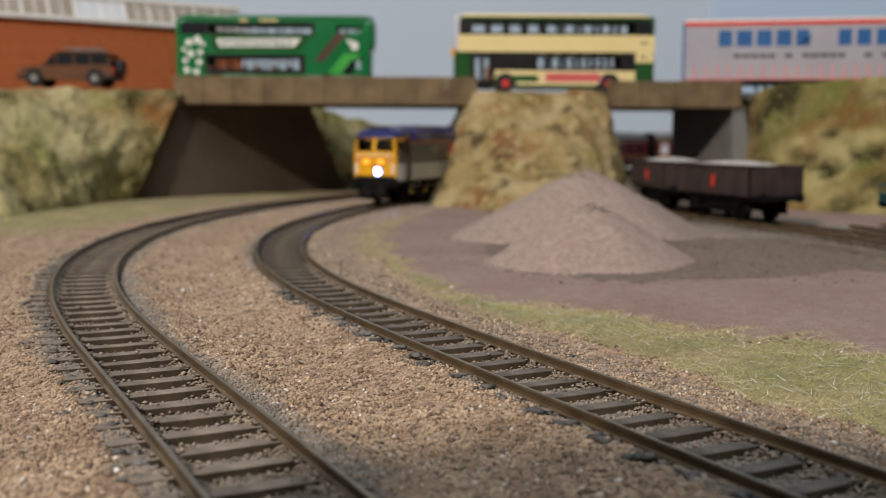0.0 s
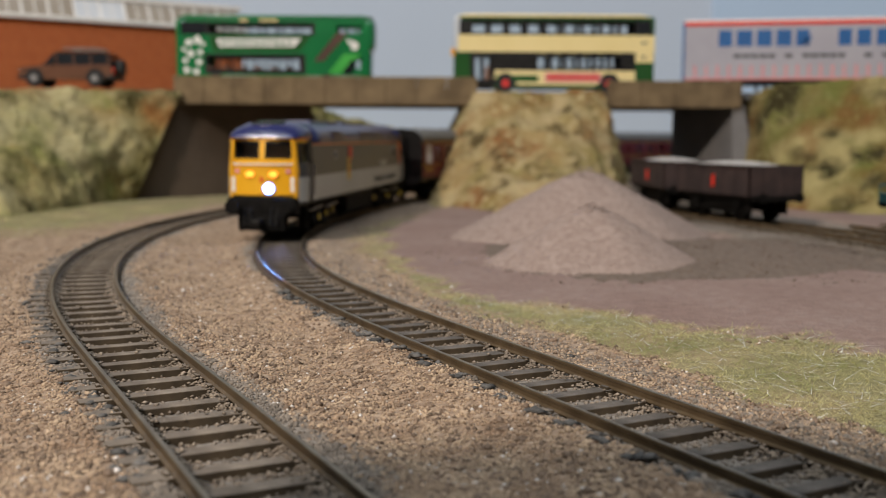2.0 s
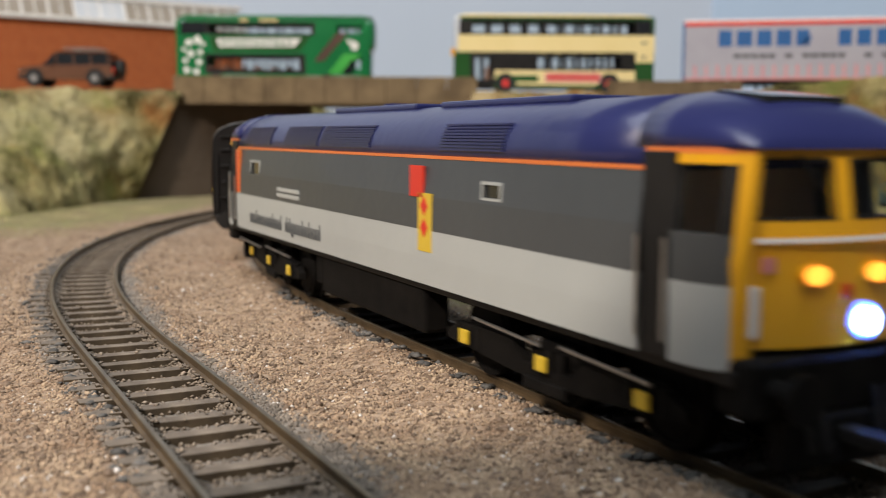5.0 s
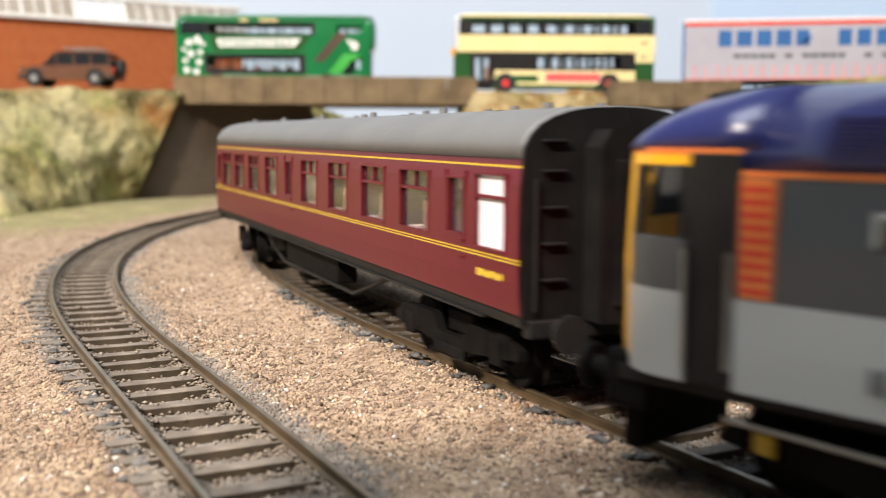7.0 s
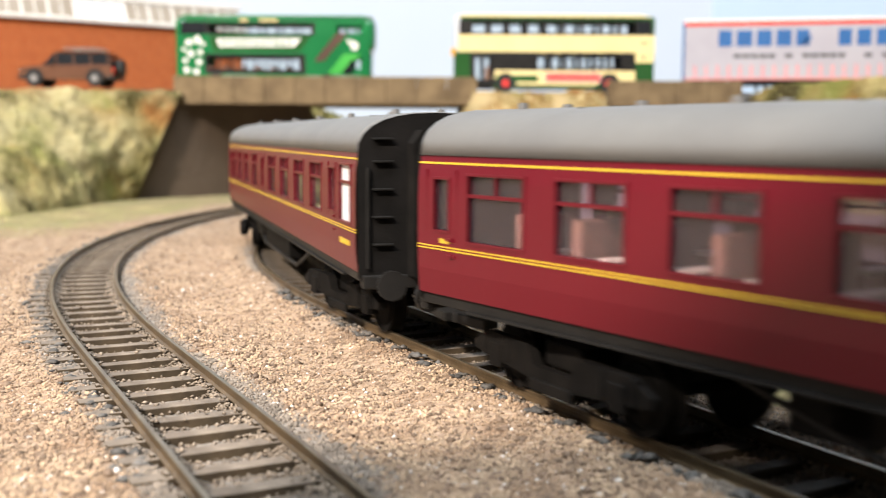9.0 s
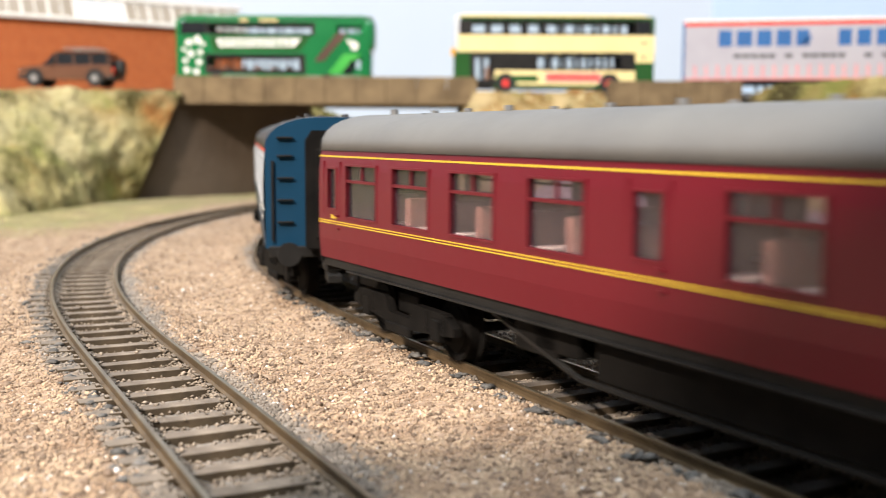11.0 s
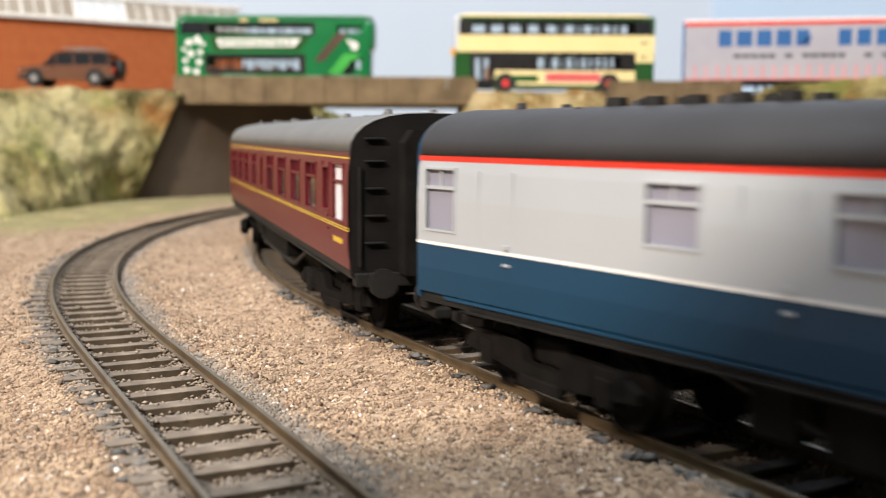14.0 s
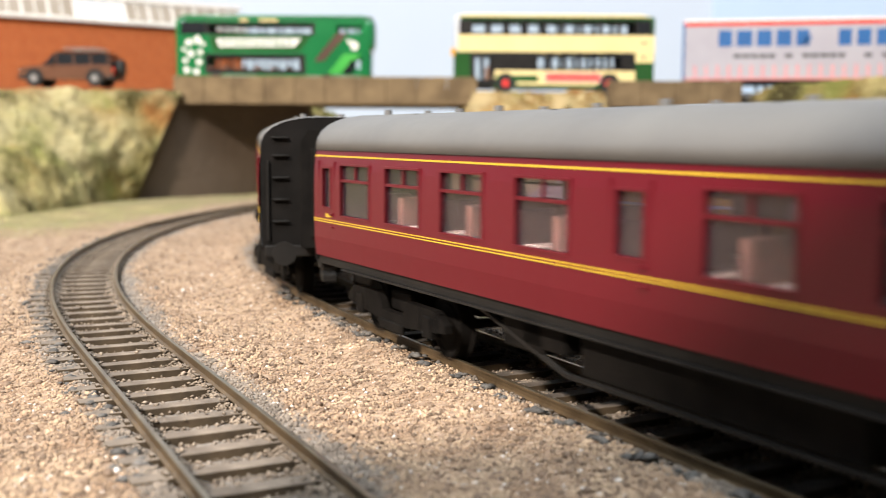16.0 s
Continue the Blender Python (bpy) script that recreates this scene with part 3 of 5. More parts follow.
def bank(name, foot, crest, label, seed, rough=4.0, rows=40, power=0.85, back=None, flock=None):
    """A grassy embankment: a sloped sheet between a foot line and a crest line, with a flat top behind it."""
    def along(pts, q):
        d = [0]
        for a, b in zip(pts, pts[1:]):
            d.append(d[-1] + (Vector(b) - Vector(a)).length)
        q *= d[-1]
        return Vector([np.interp(q, d, [p[k] for p in pts]) for k in range(3)])
    n = 150
    rings = []
    for j in range(rows + 1):
        q = j / rows
        ring = []
        for i in range(n):
            p = along(foot, i / (n - 1)).lerp(along(crest, i / (n - 1)), q)
            p.z += (q ** power - q) * 60
            w = Vector((p.x * 0.035, p.y * 0.035, p.z * 0.045 + seed))
            d = noise.noise(w) + 0.7 * noise.noise(w * 2.4) + 0.32 * noise.noise(w * 6) + 0.14 * noise.noise(w * 13)
            p += Vector((0.2 * d, -0.8 * d, 0.65 * d)) * rough
            ring.append(p)
        rings.append(ring)
    if back:
        rings.append([p + Vector(back) for p in rings[-1]])
        rings.append([p + Vector((0, 0, -90)) for p in rings[-1]])
    bm = bmesh.new()
    loft(bm, [[tuple(p) for p in r] for r in rings], close=False)
    slope = [p for r in rings[:rows + 1] for p in r]
    ob = tagged(part(name, bm, flock or M_BANK, None, "", True), label, "embankment", "grassy embankments", "structure")
    rng = np.random.default_rng(seed)
    i = rng.integers(0, len(slope) - n - 1, 3200)
    t = rng.random((3200, 1))
    arr = np.array([tuple(p) for p in slope])
    pts = arr[i] * (1 - t) + arr[i + 1] * t
    ok = np.linalg.norm(arr[i] - arr[i + 1], axis=1) < 40
    pts = pts[ok]
    tufts = blades("bank_grass", pts, rng.uniform(1.2, 3.6, len(pts)), M_BANK2, 1.3, 0.32, seed)
    tagged(tufts, "matted green and straw grass on the embankment", "grass", kind="stuff")
    return ob


bank("embankment_left", [(-330, 500, -5), (-262, 545, -5), (-238, 580, -5), (-230, 640, -5), (-224, 700, -5), (-213, 731, -5)], [(-420, 660, 73), (-330, 688, 73.5), (-292, 702, 73.5), (-252, 735, 74), (-212, 755, 73), (-188, 762, 71)],
     "grassy slope in pale green and straw beside the bridge", 3, 5.0, back=(-60, 190, 0))
bank("embankment_middle", [(-20, 900, -5), (-22, 770, -5), (-10, 690, -5), (30, 622, -5), (92, 618, -5), (124, 694, -5), (138, 765, -5), (140, 900, -5)],
     [(18, 900, 74), (18, 790, 74), (22, 766, 74), (40, 757, 75), (100, 757, 75), (116, 766, 74), (121, 790, 74), (121, 900, 74)],
     "steep straw-coloured grassy mound between the two bridge spans", 7, 5.0, power=1.0, flock=M_BANK_B)
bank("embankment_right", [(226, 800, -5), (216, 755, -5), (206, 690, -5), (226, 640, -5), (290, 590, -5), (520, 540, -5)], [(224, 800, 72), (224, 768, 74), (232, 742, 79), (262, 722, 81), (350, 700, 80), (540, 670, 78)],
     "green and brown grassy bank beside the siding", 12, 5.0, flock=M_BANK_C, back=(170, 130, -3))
bank("embankment_behind", [(-130, 880, -5), (-70, 905, -5), (-20, 960, -5), (10, 1040, -5)], [(-140, 905, 68), (-112, 925, 66), (-78, 985, 56), (-50, 1080, 50)],
     "rough grass slope behind the bridge", 21, 4.0, back=(-200, 200, 0))


# ---- road bridge ----
def bridge():
    b = empty("road_bridge", "brown concrete road bridge with two flat spans", "bridge", kind="structure")
    for x0, x1, z0, z1 in ((-195, 24, 64.5, 84.5), (118, 215, 63.5, 82.5)):
        n = max(2, round((x1 - x0) / 22))
        for i in range(n):
            a, c = x0 + (x1 - x0) * i / n, x0 + (x1 - x0) * (i + 1) / n
            bm = bmesh.new()
            box(bm, a + 0.12, c - 0.12, 765 + 0.3 * (i % 2), 771, z0, z1, 0.4)
            part("parapet_panel", bm, M_CONC, b, "weathered brown concrete parapet panel")
        bm = bmesh.new()
        box(bm, x0, x1, 771, 872, z0 + 2, 73.4, 0.3)
        part("deck", bm, M_CONC, b)
        bm = bmesh.new()
        box(bm, x0, x1, 872, 877, z0, z1 - 4, 0.3)
        part("parapet", bm, M_CONC, b)
    def slab(name, quad, push, material, label):
        bm = bmesh.new()
        loft(bm, [[Vector(p) for p in quad], [Vector(p) + Vector(push) for p in quad]])
        part(name, bm, material, b, label)
    slab("abutment", [(-190, 768, 69), (-218, 738, -6), (-82, 886, -6), (-109, 857, 69)], (-30, 27, 0), M_ABUT, "brown sloping concrete abutment wall")
    slab("abutment", [(186, 862, 66), (186, 862, -6), (214, 772, -6), (210, 772, 66)], (40, 30, 0), M_ABUT_G, "dark grey concrete abutment")
    slab("wing_wall", [(209, 768, 66), (211, 768, -6), (232, 768, -6), (217, 768, 66)], (4, 20, 0), M_ABUT_G, "pale grey concrete wing wall")
    bm = bmesh.new()
    prism_xy = [(-520, 772), (620, 772), (620, 1010), (216, 1010), (216, 871), (-150, 871), (-150, 1010), (-520, 1010)]
    loft(bm, [[(x, y, z) for x, y in prism_xy] for z in (70, 74.4)])
    part("road_surface", bm, M_ROAD, b, "grey tarmac road")
    for x0, x1, y0 in ((-520, -232, 800), (256, 620, 800)):
        bm = bmesh.new()
        box(bm, x0, x1, y0, 1009, -6, 69.8, 1.0)
        part("road_fill", bm, M_ABUT, b)
    return b


bridge()


# ---- backscene ----
def backscene():
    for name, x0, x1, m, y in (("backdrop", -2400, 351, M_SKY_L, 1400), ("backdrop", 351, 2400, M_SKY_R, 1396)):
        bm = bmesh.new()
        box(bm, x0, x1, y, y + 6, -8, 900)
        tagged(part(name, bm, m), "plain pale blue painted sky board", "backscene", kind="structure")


backscene()


# ---- the train ----
def arc(y0, z0, top, n=14):
    """A roof's cross-section from one cantrail over to the other."""
    out = []
    for i in range(n + 1):
        a = math.pi * i / n
        c = math.cos(a)
        out.append((y0 * math.copysign(abs(c) ** 0.82, c), z0 + (top - z0) * math.sin(a) ** 0.78))
    return out


def turned(bm, wheel):
    """Two flanged wheels on their axle, turned as one piece round y."""
    half = [(10.0, 1.3), (10.0, wheel - 1.6), (9.6, wheel - 1.4), (9.9, wheel - 0.9), (9.9, wheel), (7.6, wheel), (7.4, wheel + 0.7), (7.0, wheel + 0.7), (7.0, 1.0)]
    prof = half + [(-y, q) for y, q in half[::-1]]
    loft(bm, [[(q * math.cos(i * math.pi / 12), y, q * math.sin(i * math.pi / 12)) for i in range(24)] for y, q in prof])


def make_bogie(parent, axles, wheel, frame_z, length, label, boxes=None):
    b = new("bogie")
    b.parent = parent
    tagged(b, label)
    for side in (-1, 1):
        bm = bmesh.new()
        L = length / 2
        y = side * 13.2
        prism(bm, [(-L, 7.5), (-L * 0.82, 9.6), (-L * 0.3, 9.6), (-L * 0.2, 6.4), (L * 0.2, 6.4), (L * 0.3, 9.6), (L * 0.82, 9.6), (L, 7.5), (L, 6), (L * 0.8, 5.5), (L * 0.3, 4.3), (-L * 0.3, 4.3), (-L * 0.8, 5.5), (-L, 6)], y - 0.9, y + 0.9)
        for a in axles:
            box(bm, a - 1.9, a + 1.9, y - 1.3, y + 1.5, wheel - 2.0, wheel + 2.2, 0.3)
            rod(bm, (a - 3.6, y + side * 0.4, 5.6), (a - 3.6, y + side * 0.4, 9.4), 0.9)
            rod(bm, (a + 3.6, y + side * 0.4, 5.6), (a + 3.6, y + side * 0.4, 9.4), 0.9)
        box(bm, -6, 6, y - 0.6, y + side * 1.6 + 0.2, 2.6, 4.6, 0.3)
        part("bogie_frame", bm, M_UNDER, b)
        if boxes:
            for a in axles:
                bm = bmesh.new()
                box(bm, a - 1.5, a + 1.5, y + side * 1.4, y + side * 2.1, wheel - 1.3, wheel + 1.2, 0.25)
                part("axlebox_cover", bm, boxes, b, "yellow axlebox cover")
    for a in axles:
        bm = bmesh.new()
        turned(bm, wheel)
        part("wheelset", bm, M_UNDER, b).location = (a * K, 0, wheel * K)
    bm = bmesh.new()
    box(bm, -5, 5, -12, 12, 6.4, 10.5, 0.5)
    box(bm, axles[0] - 4, axles[-1] + 4, -5, 5, 8, 9.6, 0.3)
    part("bolster", bm, M_UNDER, b)
    return b


M_ENDBLACK = mat("coach_end_black", (0.007, 0.0066, 0.0062), (0.012, 0.011, 0.0105), 6, 0.6, 0.15, spec=0.1)
COACH_HALF = 127.5


def repeat(name, bm, material, parent, places):
    """Alike parts that share one mesh."""
    me = shaped(bm)
    me.materials.append(material)
    for x, y, z in places:
        ob = new(name, me)
        ob.parent = parent
        ob.location = (x * K, y * K, z * K)


def coach_width(z):
    return 16.9 - max(0, (20 - z)) * 0.09 - max(0, z - 34) * 0.12


def make_coach(label, upper, lower, roof_mat, end_mat, windows, doors, lining, half=COACH_HALF):
    c = empty("railway_coach", label, "railway coach", "coaches of the train")
    H = half
    holes = [w[:4] for w in windows]
    for side in (-1, 1):
        bm = bmesh.new()
        panel(bm, -H, H, 23.8, 39.2, coach_width, holes, side)
        part("upper_side", bm, upper, c)
        bm = bmesh.new()
        panel(bm, -H, H, 15.2, 23.8, coach_width, [], side)
        part("lower_side", bm, lower, c)
        for u0, u1, z0, z1, kind in windows:
            y = side * (coach_width((z0 + z1) / 2) - 0.75)
            bm = bmesh.new()
            box(bm, -u1, -u0, y - 0.12, y + 0.12, z0, z1)
            w = part("window_pane", bm, {"frost": M_FROST, "misty": M_MISTY}.get(kind, M_COACHGLASS), c, {"frost": "frosted white pane", "misty": "misty grey pane"}.get(kind, ""))
            w.visible_shadow = False
            bm = bmesh.new()
            yo = side * (coach_width((z0 + z1) / 2) + 0.02)
            e = 0.42
            for a, b, p, q in ((u0 - e, u1 + e, z0 - e, z0), (u0 - e, u1 + e, z1, z1 + e), (u0 - e, u0, z0, z1), (u1, u1 + e, z0, z1)):
                box(bm, -b, -a, yo - side * 0.5, yo + side * 0.12, p, q)
            if kind in ("slide", "frost", "misty"):
                zb = z1 - (z1 - z0) * 0.30
                box(bm, -u1, -u0, yo - side * 0.7, yo - side * 0.1, zb - 0.28, zb + 0.28)
            if kind in ("slide", "misty"):
                um = (u0 + u1) / 2
                box(bm, -um - 0.2, -um + 0.2, yo - side * 0.7, yo - side * 0.2, zb, z1)
            part("window_frame", bm, lining["frame"], c)
        for u in doors:
            bm = bmesh.new()
            for d in (-4.4, 4.4):
                box(bm, -u - d - 0.1, -u - d + 0.1, side * 16.0, side * (coach_width(30) + 0.05), 24.6, 36.6)
            box(bm, -u + 2.4, -u + 3.6, side * 16.3, side * 17.3, 24.6, 25.2)
            box(bm, -u + 2.4, -u + 4.0, side * 16.3, side * 17.25, 21.9, 22.3)
            part("door_trim", bm, lining["door"], c)
        for z, h, m in lining["lines"]:
            bm = bmesh.new()
            y = coach_width(z)
            box(bm, -H, H, side * (y - 0.3), side * (y + 0.1), z - h / 2, z + h / 2)
            part("lining", bm, m, c)
        for u0, u1, z0, z1, m in lining["bars"]:
            bm = bmesh.new()
            y = coach_width(z0)
            k = max(2, int((u1 - u0) / 1.1))
            for i in range(k):
                a = u0 + (u1 - u0) * i / k
                box(bm, -a - (u1 - u0) / k * 0.8, -a, side * (y - 0.3), side * (y + 0.08), z0 + 0.25 * ((i * 7) % 3 == 0), z1 - 0.3 * ((i * 5) % 4 == 1))
            part("lettering", bm, m, c)
        bm = bmesh.new()
        box(bm, -H, H, side * 14.2, side * 15.9, 13.2, 15.4, 0.2)
        box(bm, -H + 14, H - 14, side * 15.6, side * 16.6, 12.9, 13.3)
        part("solebar", bm, M_BLACK, c)
        bm = bmesh.new()
        for u0, u1, d in ((-30, 22, 7.2), (34, 46, 5.0), (-52, -40, 6.0)):
            box(bm, -u1 if u0 > 0 else u0 + 0, -u0 if u0 > 0 else u1, side * 9, side * 14, 13.3 - d, 13.3, 0.4)
        part("battery_box", bm, M_UNDER, c)
        bm = bmesh.new()
        for a, b in (((-62, 13), (-34, 5.4)), ((-34, 5.4), (34, 5.4)), ((34, 5.4), (62, 13))):
            rod(bm, (a[0], side * 13.6, a[1]), (b[0], side * 13.6, b[1]), 0.55, 6)
        part("truss_rod", bm, M_BLACK, c)
    # roof
    sec = arc(coach_width(39.2) + 0.3, 39.0, 47.1)
    bm = bmesh.new()
    xs = [-H + 0.3, -H + 1.5] + list(np.linspace(-H + 6, H - 6, 18)) + [H - 1.5, H - 0.3]
    loft(bm, [[(x, y, z) for y, z in sec] for x in xs])
    part("roof", bm, roof_mat, c, "", True)
    bm = bmesh.new()
    rod(bm, (0, 0, 45.4), (0, 0, 47.9), 1.1, 10, 0.8)
    repeat("roof_vent", bm, roof_mat, c, [(x, y, 0) for k, x in enumerate(np.linspace(-H + 14, H - 14, 11)) for y in ((0,) if k % 2 else (-5.0, 5.0))])
    bm = bmesh.new()
    box(bm, -0.2, 0.2, -7, 7, 45.2, 46.9)
    repeat("roof_rib", bm, roof_mat, c, [(x, 0, 0) for x in np.linspace(-H + 30, H - 30, 5)])
    # floor and seats inside
    bm = bmesh.new()
    box(bm, -H + 1, H - 1, -15, 15, 14.6, 16.2)
    box(bm, -H + 1, H - 1, -0.3, 0.3, 16, 38) if lining["corridor"] else None
    part("floor", bm, M_INNER, c)
    bm = bmesh.new()
    box(bm, 0, 2.2, -4.75, 4.75, 16.2, 30.2, 0.5)
    box(bm, -4, 6.2, -4.75, 4.75, 16.2, 21.2, 0.6)
    repeat("seat", bm, M_SEAT, c, [(x, y, 0) for x in np.arange(-H + 24, H - 16, 13.2) for y in (-9.75, 9.75)])
    bm = bmesh.new()
    box(bm, -1.6, 2.2, -4.25, 4.25, 24.2, 24.9, 0.2)
    repeat("table", bm, M_TABLE, c, [(x, y, 0) for x in np.arange(-H + 30.8, H - 20, 13.2) for y in (-10.25, 10.25)])
    # ends
    for d in (-1, 1):
        bm = bmesh.new()
        prof = [(coach_width(15.2) - 0.1, 14.0), (coach_width(38) + 0.05, 38.0)] + arc(coach_width(38.2) + 0.15, 38.0, 46.9)[1:-1] + [(-coach_width(38) - 0.05, 38.0), (-coach_width(15.2) + 0.1, 14.0)]
        loft(bm, [[(d * (H - 0.2 + k), y, z) for y, z in prof] for k in (0, 0.9)])
        part("end_wall", bm, end_mat, c)
        bm = bmesh.new()
        gw = [(-6.6, 14.5), (-6.6, 41), (-5, 43.5), (5, 43.5), (6.6, 41), (6.6, 14.5)]
        gi = [(-4.3, 17), (-4.3, 38), (-3.4, 39.5), (3.4, 39.5), (4.3, 38), (4.3, 17)]
        xs = [0.6, 1.6, 2.2, 3.2, 3.8, 4.8, 5.4, 6.6]
        loft(bm, [[(d * (H + x), y * (1.0 if i % 2 else 0.93), z if z < 20 else z - (0 if i % 2 else 0.5)) for y, z in gw] for i, x in enumerate(xs)])
        part("gangway", bm, M_UNDER, c, "black corridor bellows")
        bm = bmesh.new()
        box(bm, d * (H + 6.6), d * (H + 7.2), -4.2, 4.2, 17, 39, 0.3)
        part("gangway_door", bm, M_UNDER, c)
        bm = bmesh.new()
        box(bm, d * (H + 0.5), d * (H + 1.7), -2.0, 2.0, 0, 0.4, 0.1)
        repeat("end_step", bm, M_BLACK, c, [(0, y, z) for z in (20.5, 26, 31.5, 37, 41.5) for y in (-11.5, 11.5)])
        bm = bmesh.new()
        rod(bm, (d * (H + 1.2), -14.6, 16), (d * (H + 1.2), -14.6, 36), 0.35, 6)
        part("end_handrail", bm, M_BLACK, c)
        bm = bmesh.new()
        box(bm, d * (H - 1), d * (H + 1.4), -15.6, 15.6, 11.8, 14.6, 0.3)
        part("buffer_beam", bm, M_BLACK, c)
        for y in (-10.8, 10.8):
            bm = bmesh.new()
            rod(bm, (d * (H + 1), y, 13), (d * (H + 5.2), y, 13), 1.4, 10)
            rod(bm, (d * (H + 5.2), y, 13), (d * (H + 6), y, 13), 3.0, 14)
            part("buffer", bm, M_BLACK, c)
        bm = bmesh.new()
        box(bm, d * (H + 0.5), d * (H + 11), -1.8, 1.8, 6.4, 8.4, 0.3)
        part("coupling", bm, M_BLACK, c)
    for k in range(2):
        make_bogie(c, (-16.8, 16.8), 6.0, 8, 48, "black four-wheel coach bogie")
    return c


def win(centres, half, z0, z1, kind):
    return [(u - half, u + half, z0, z1, kind) for u in centres]


MAROON_WINDOWS = (win((105.8, 84.0, 61.5, 37.0), 7.1, 25.0, 35.8, "slide") + win((-6.0, -32.0, -57.8, -82.6), 7.4, 25.0, 35.8, "slide")
                  + win((120.5,), 2.1, 26.4, 35.0, "plain") + win((15.8,), 2.9, 26.0, 35.0, "plain") + win((-103.0,), 3.3, 26.0, 35.2, "plain") + [(-122.4, -111.6, 24.6, 36.2, "frost")])
MAROON_LINES = {"frame": M_MAROON, "door": M_MAROON, "corridor": False, "lines": [(37.75, 0.34, M_YELLOWL), (23.6, 0.2, M_YELLOWL), (23.1, 0.2, M_YELLOWL)],
                "bars": [(-122, -112, 19.8, 21.0, M_YELLOWL), (117, 121, 24.2, 25.0, M_YELLOWL)]}
BLUE_WINDOWS = (win((118.5,), 4.2, 26.4, 36.6, "misty") + win((65.5, 36.5), 4.6, 28.2, 36.2, "misty") + win((8.0, -17.0), 5.2, 25.6, 36.4, "slide")
                + win((-40.5, -63.5, -87.5, -110.8), 6.6, 25.2, 36.4, "slide"))
BLUE_LINES = {"frame": M_PEARL, "door": M_PEARL, "corridor": False, "lines": [(38.5, 0.95, M_RED), (23.9, 0.5, M_WHITE)],
              "bars": [(-68, -34, 18.9, 21.0, M_WHITE), (-116, -106, 20.4, 21.6, M_WHITE)]}


def make_loco():
    lo = empty("diesel_locomotive", "grey diesel locomotive with yellow cab ends and blue roof", "locomotive")
    B = 120.3
    CAB = 101.5

    def wid(z):
        return 17.0 - max(0, 17 - z) * 0.08 - max(0, z - 30) * 0.10

    def ring(x, z):
        """Half width of the cab nose: it tapers towards the front."""
        q = max(0, (abs(x) - 110) / (B - 110))
        return wid(z) - 4.6 * q ** 2

    holes = [(77.0, 86.0, 31.2, 34.6), (-64, -58, 32.2, 34.4)]
    for side in (-1, 1):
        for name, z0, z1, m in (("lower_side", 14.8, 25.0, M_LOCOL), ("upper_side", 25.0, 38.4, M_LOCOD)):
            bm = bmesh.new()
            panel(bm, -CAB, CAB, z0, z1, wid, [h for h in holes if z0 < h[2] < z1], side)
            part(name, bm, m, lo)
        for u0, u1, z0, z1 in holes:
            bm = bmesh.new()
            box(bm, -u1, -u0, side * (wid(33) - 0.7), side * (wid(33) - 0.5), z0, z1)
            part("window_pane", bm, M_DARKGLASS, lo)
            bm = bmesh.new()
            y = wid(33)
            for a, b, p, q in ((u0 - .5, u1 + .5, z0 - .5, z0), (u0 - .5, u1 + .5, z1, z1 + .5), (u0 - .5, u0, z0, z1), (u1, u1 + .5, z0, z1)):
                box(bm, -b, -a, side * (y - 0.4), side * (y + 0.12), p, q)
            part("window_frame", bm, M_LOCOL, lo)
        bm = bmesh.new()
        box(bm, -CAB, CAB, side * (wid(38.6) - 0.3), side * (wid(38.6) + 0.14), 38.15, 38.75)
        part("lining", bm, M_ORANGE, lo, "thin orange line under the roof")
        # red and yellow freight panels, an orange access panel and lettering bars
        bm = bmesh.new()
        box(bm, -101.0, -97.0, side * (wid(30) - 0.6), side * (wid(30) + 0.10), 25.2, 38.0)
        part("orange_panel", bm, M_ORANGE, lo)
        bm = bmesh.new()
        for k in range(9):
            box(bm, -100.8, -97.2, side * wid(30), side * (wid(30) + 0.16), 25.8 + k * 1.35, 26.35 + k * 1.35)
        part("panel_louvres", bm, M_RED, lo)
        bm = bmesh.new()
        for k in range(24):
            if k == 11:
                continue
            a = 24 + k * 2.62
            h = 3.9 if k in (0, 3, 5, 9, 10, 12, 15, 21) else 2.7
            for q in (0, 1.15):
                box(bm, -a - q - 0.72, -a - q, side * (wid(18) - 0.3), side * (wid(18) + 0.08), 17.3 - (0.9 if k == 8 else 0), 17.3 + (h if q == 0 else 2.6))
        part("lettering", bm, M_LETTER, lo)
        bm = bmesh.new()
        for z in (26.1, 27.6):
            box(bm, -59, -40, side * (wid(27) - 0.3), side * (wid(27) + 0.14), z, z + 0.95)
        part("nameplate", bm, M_LOCOL, lo)
        for dx, z0, z1, m in ((-3.2, 31.0, 36.8, M_RED), (0.6, 21.0, 31.8, M_YELLOWL)):
            bm = bmesh.new()
            x = 32 + dx
            box(bm, x, x + 6.0, side * (wid(28) - 0.4), side * (wid(28) + 0.10), z0, z1)
            part("freight_emblem", bm, m, lo)
        bm = bmesh.new()
        for z in (25.4, 29.4):
            v = [(35.4 + a, z + 0.0 + b) for a, b in ((-1.7, 0), (0, -1.9), (1.7, 0), (0, 1.9))]
            prism(bm, v, side * (wid(28) + 0.0), side * (wid(28) + 0.16))
        part("freight_emblem", bm, M_RED, lo)
        # underframe tanks, steps
        bm = bmesh.new()
        box(bm, -30, 30, side * 9, side * 14.5, 4.2, 13.6, 0.8)
        box(bm, -36, -31, side * 10, side * 14, 6, 13, 0.5)
        part("fuel_tank", bm, M_UNDER, lo)
        bm = bmesh.new()
        box(bm, -B + 2, B - 2, side * 13.2, side * 15.2, 13.2, 15.0, 0.2)
        part("solebar", bm, M_BLACK, lo)
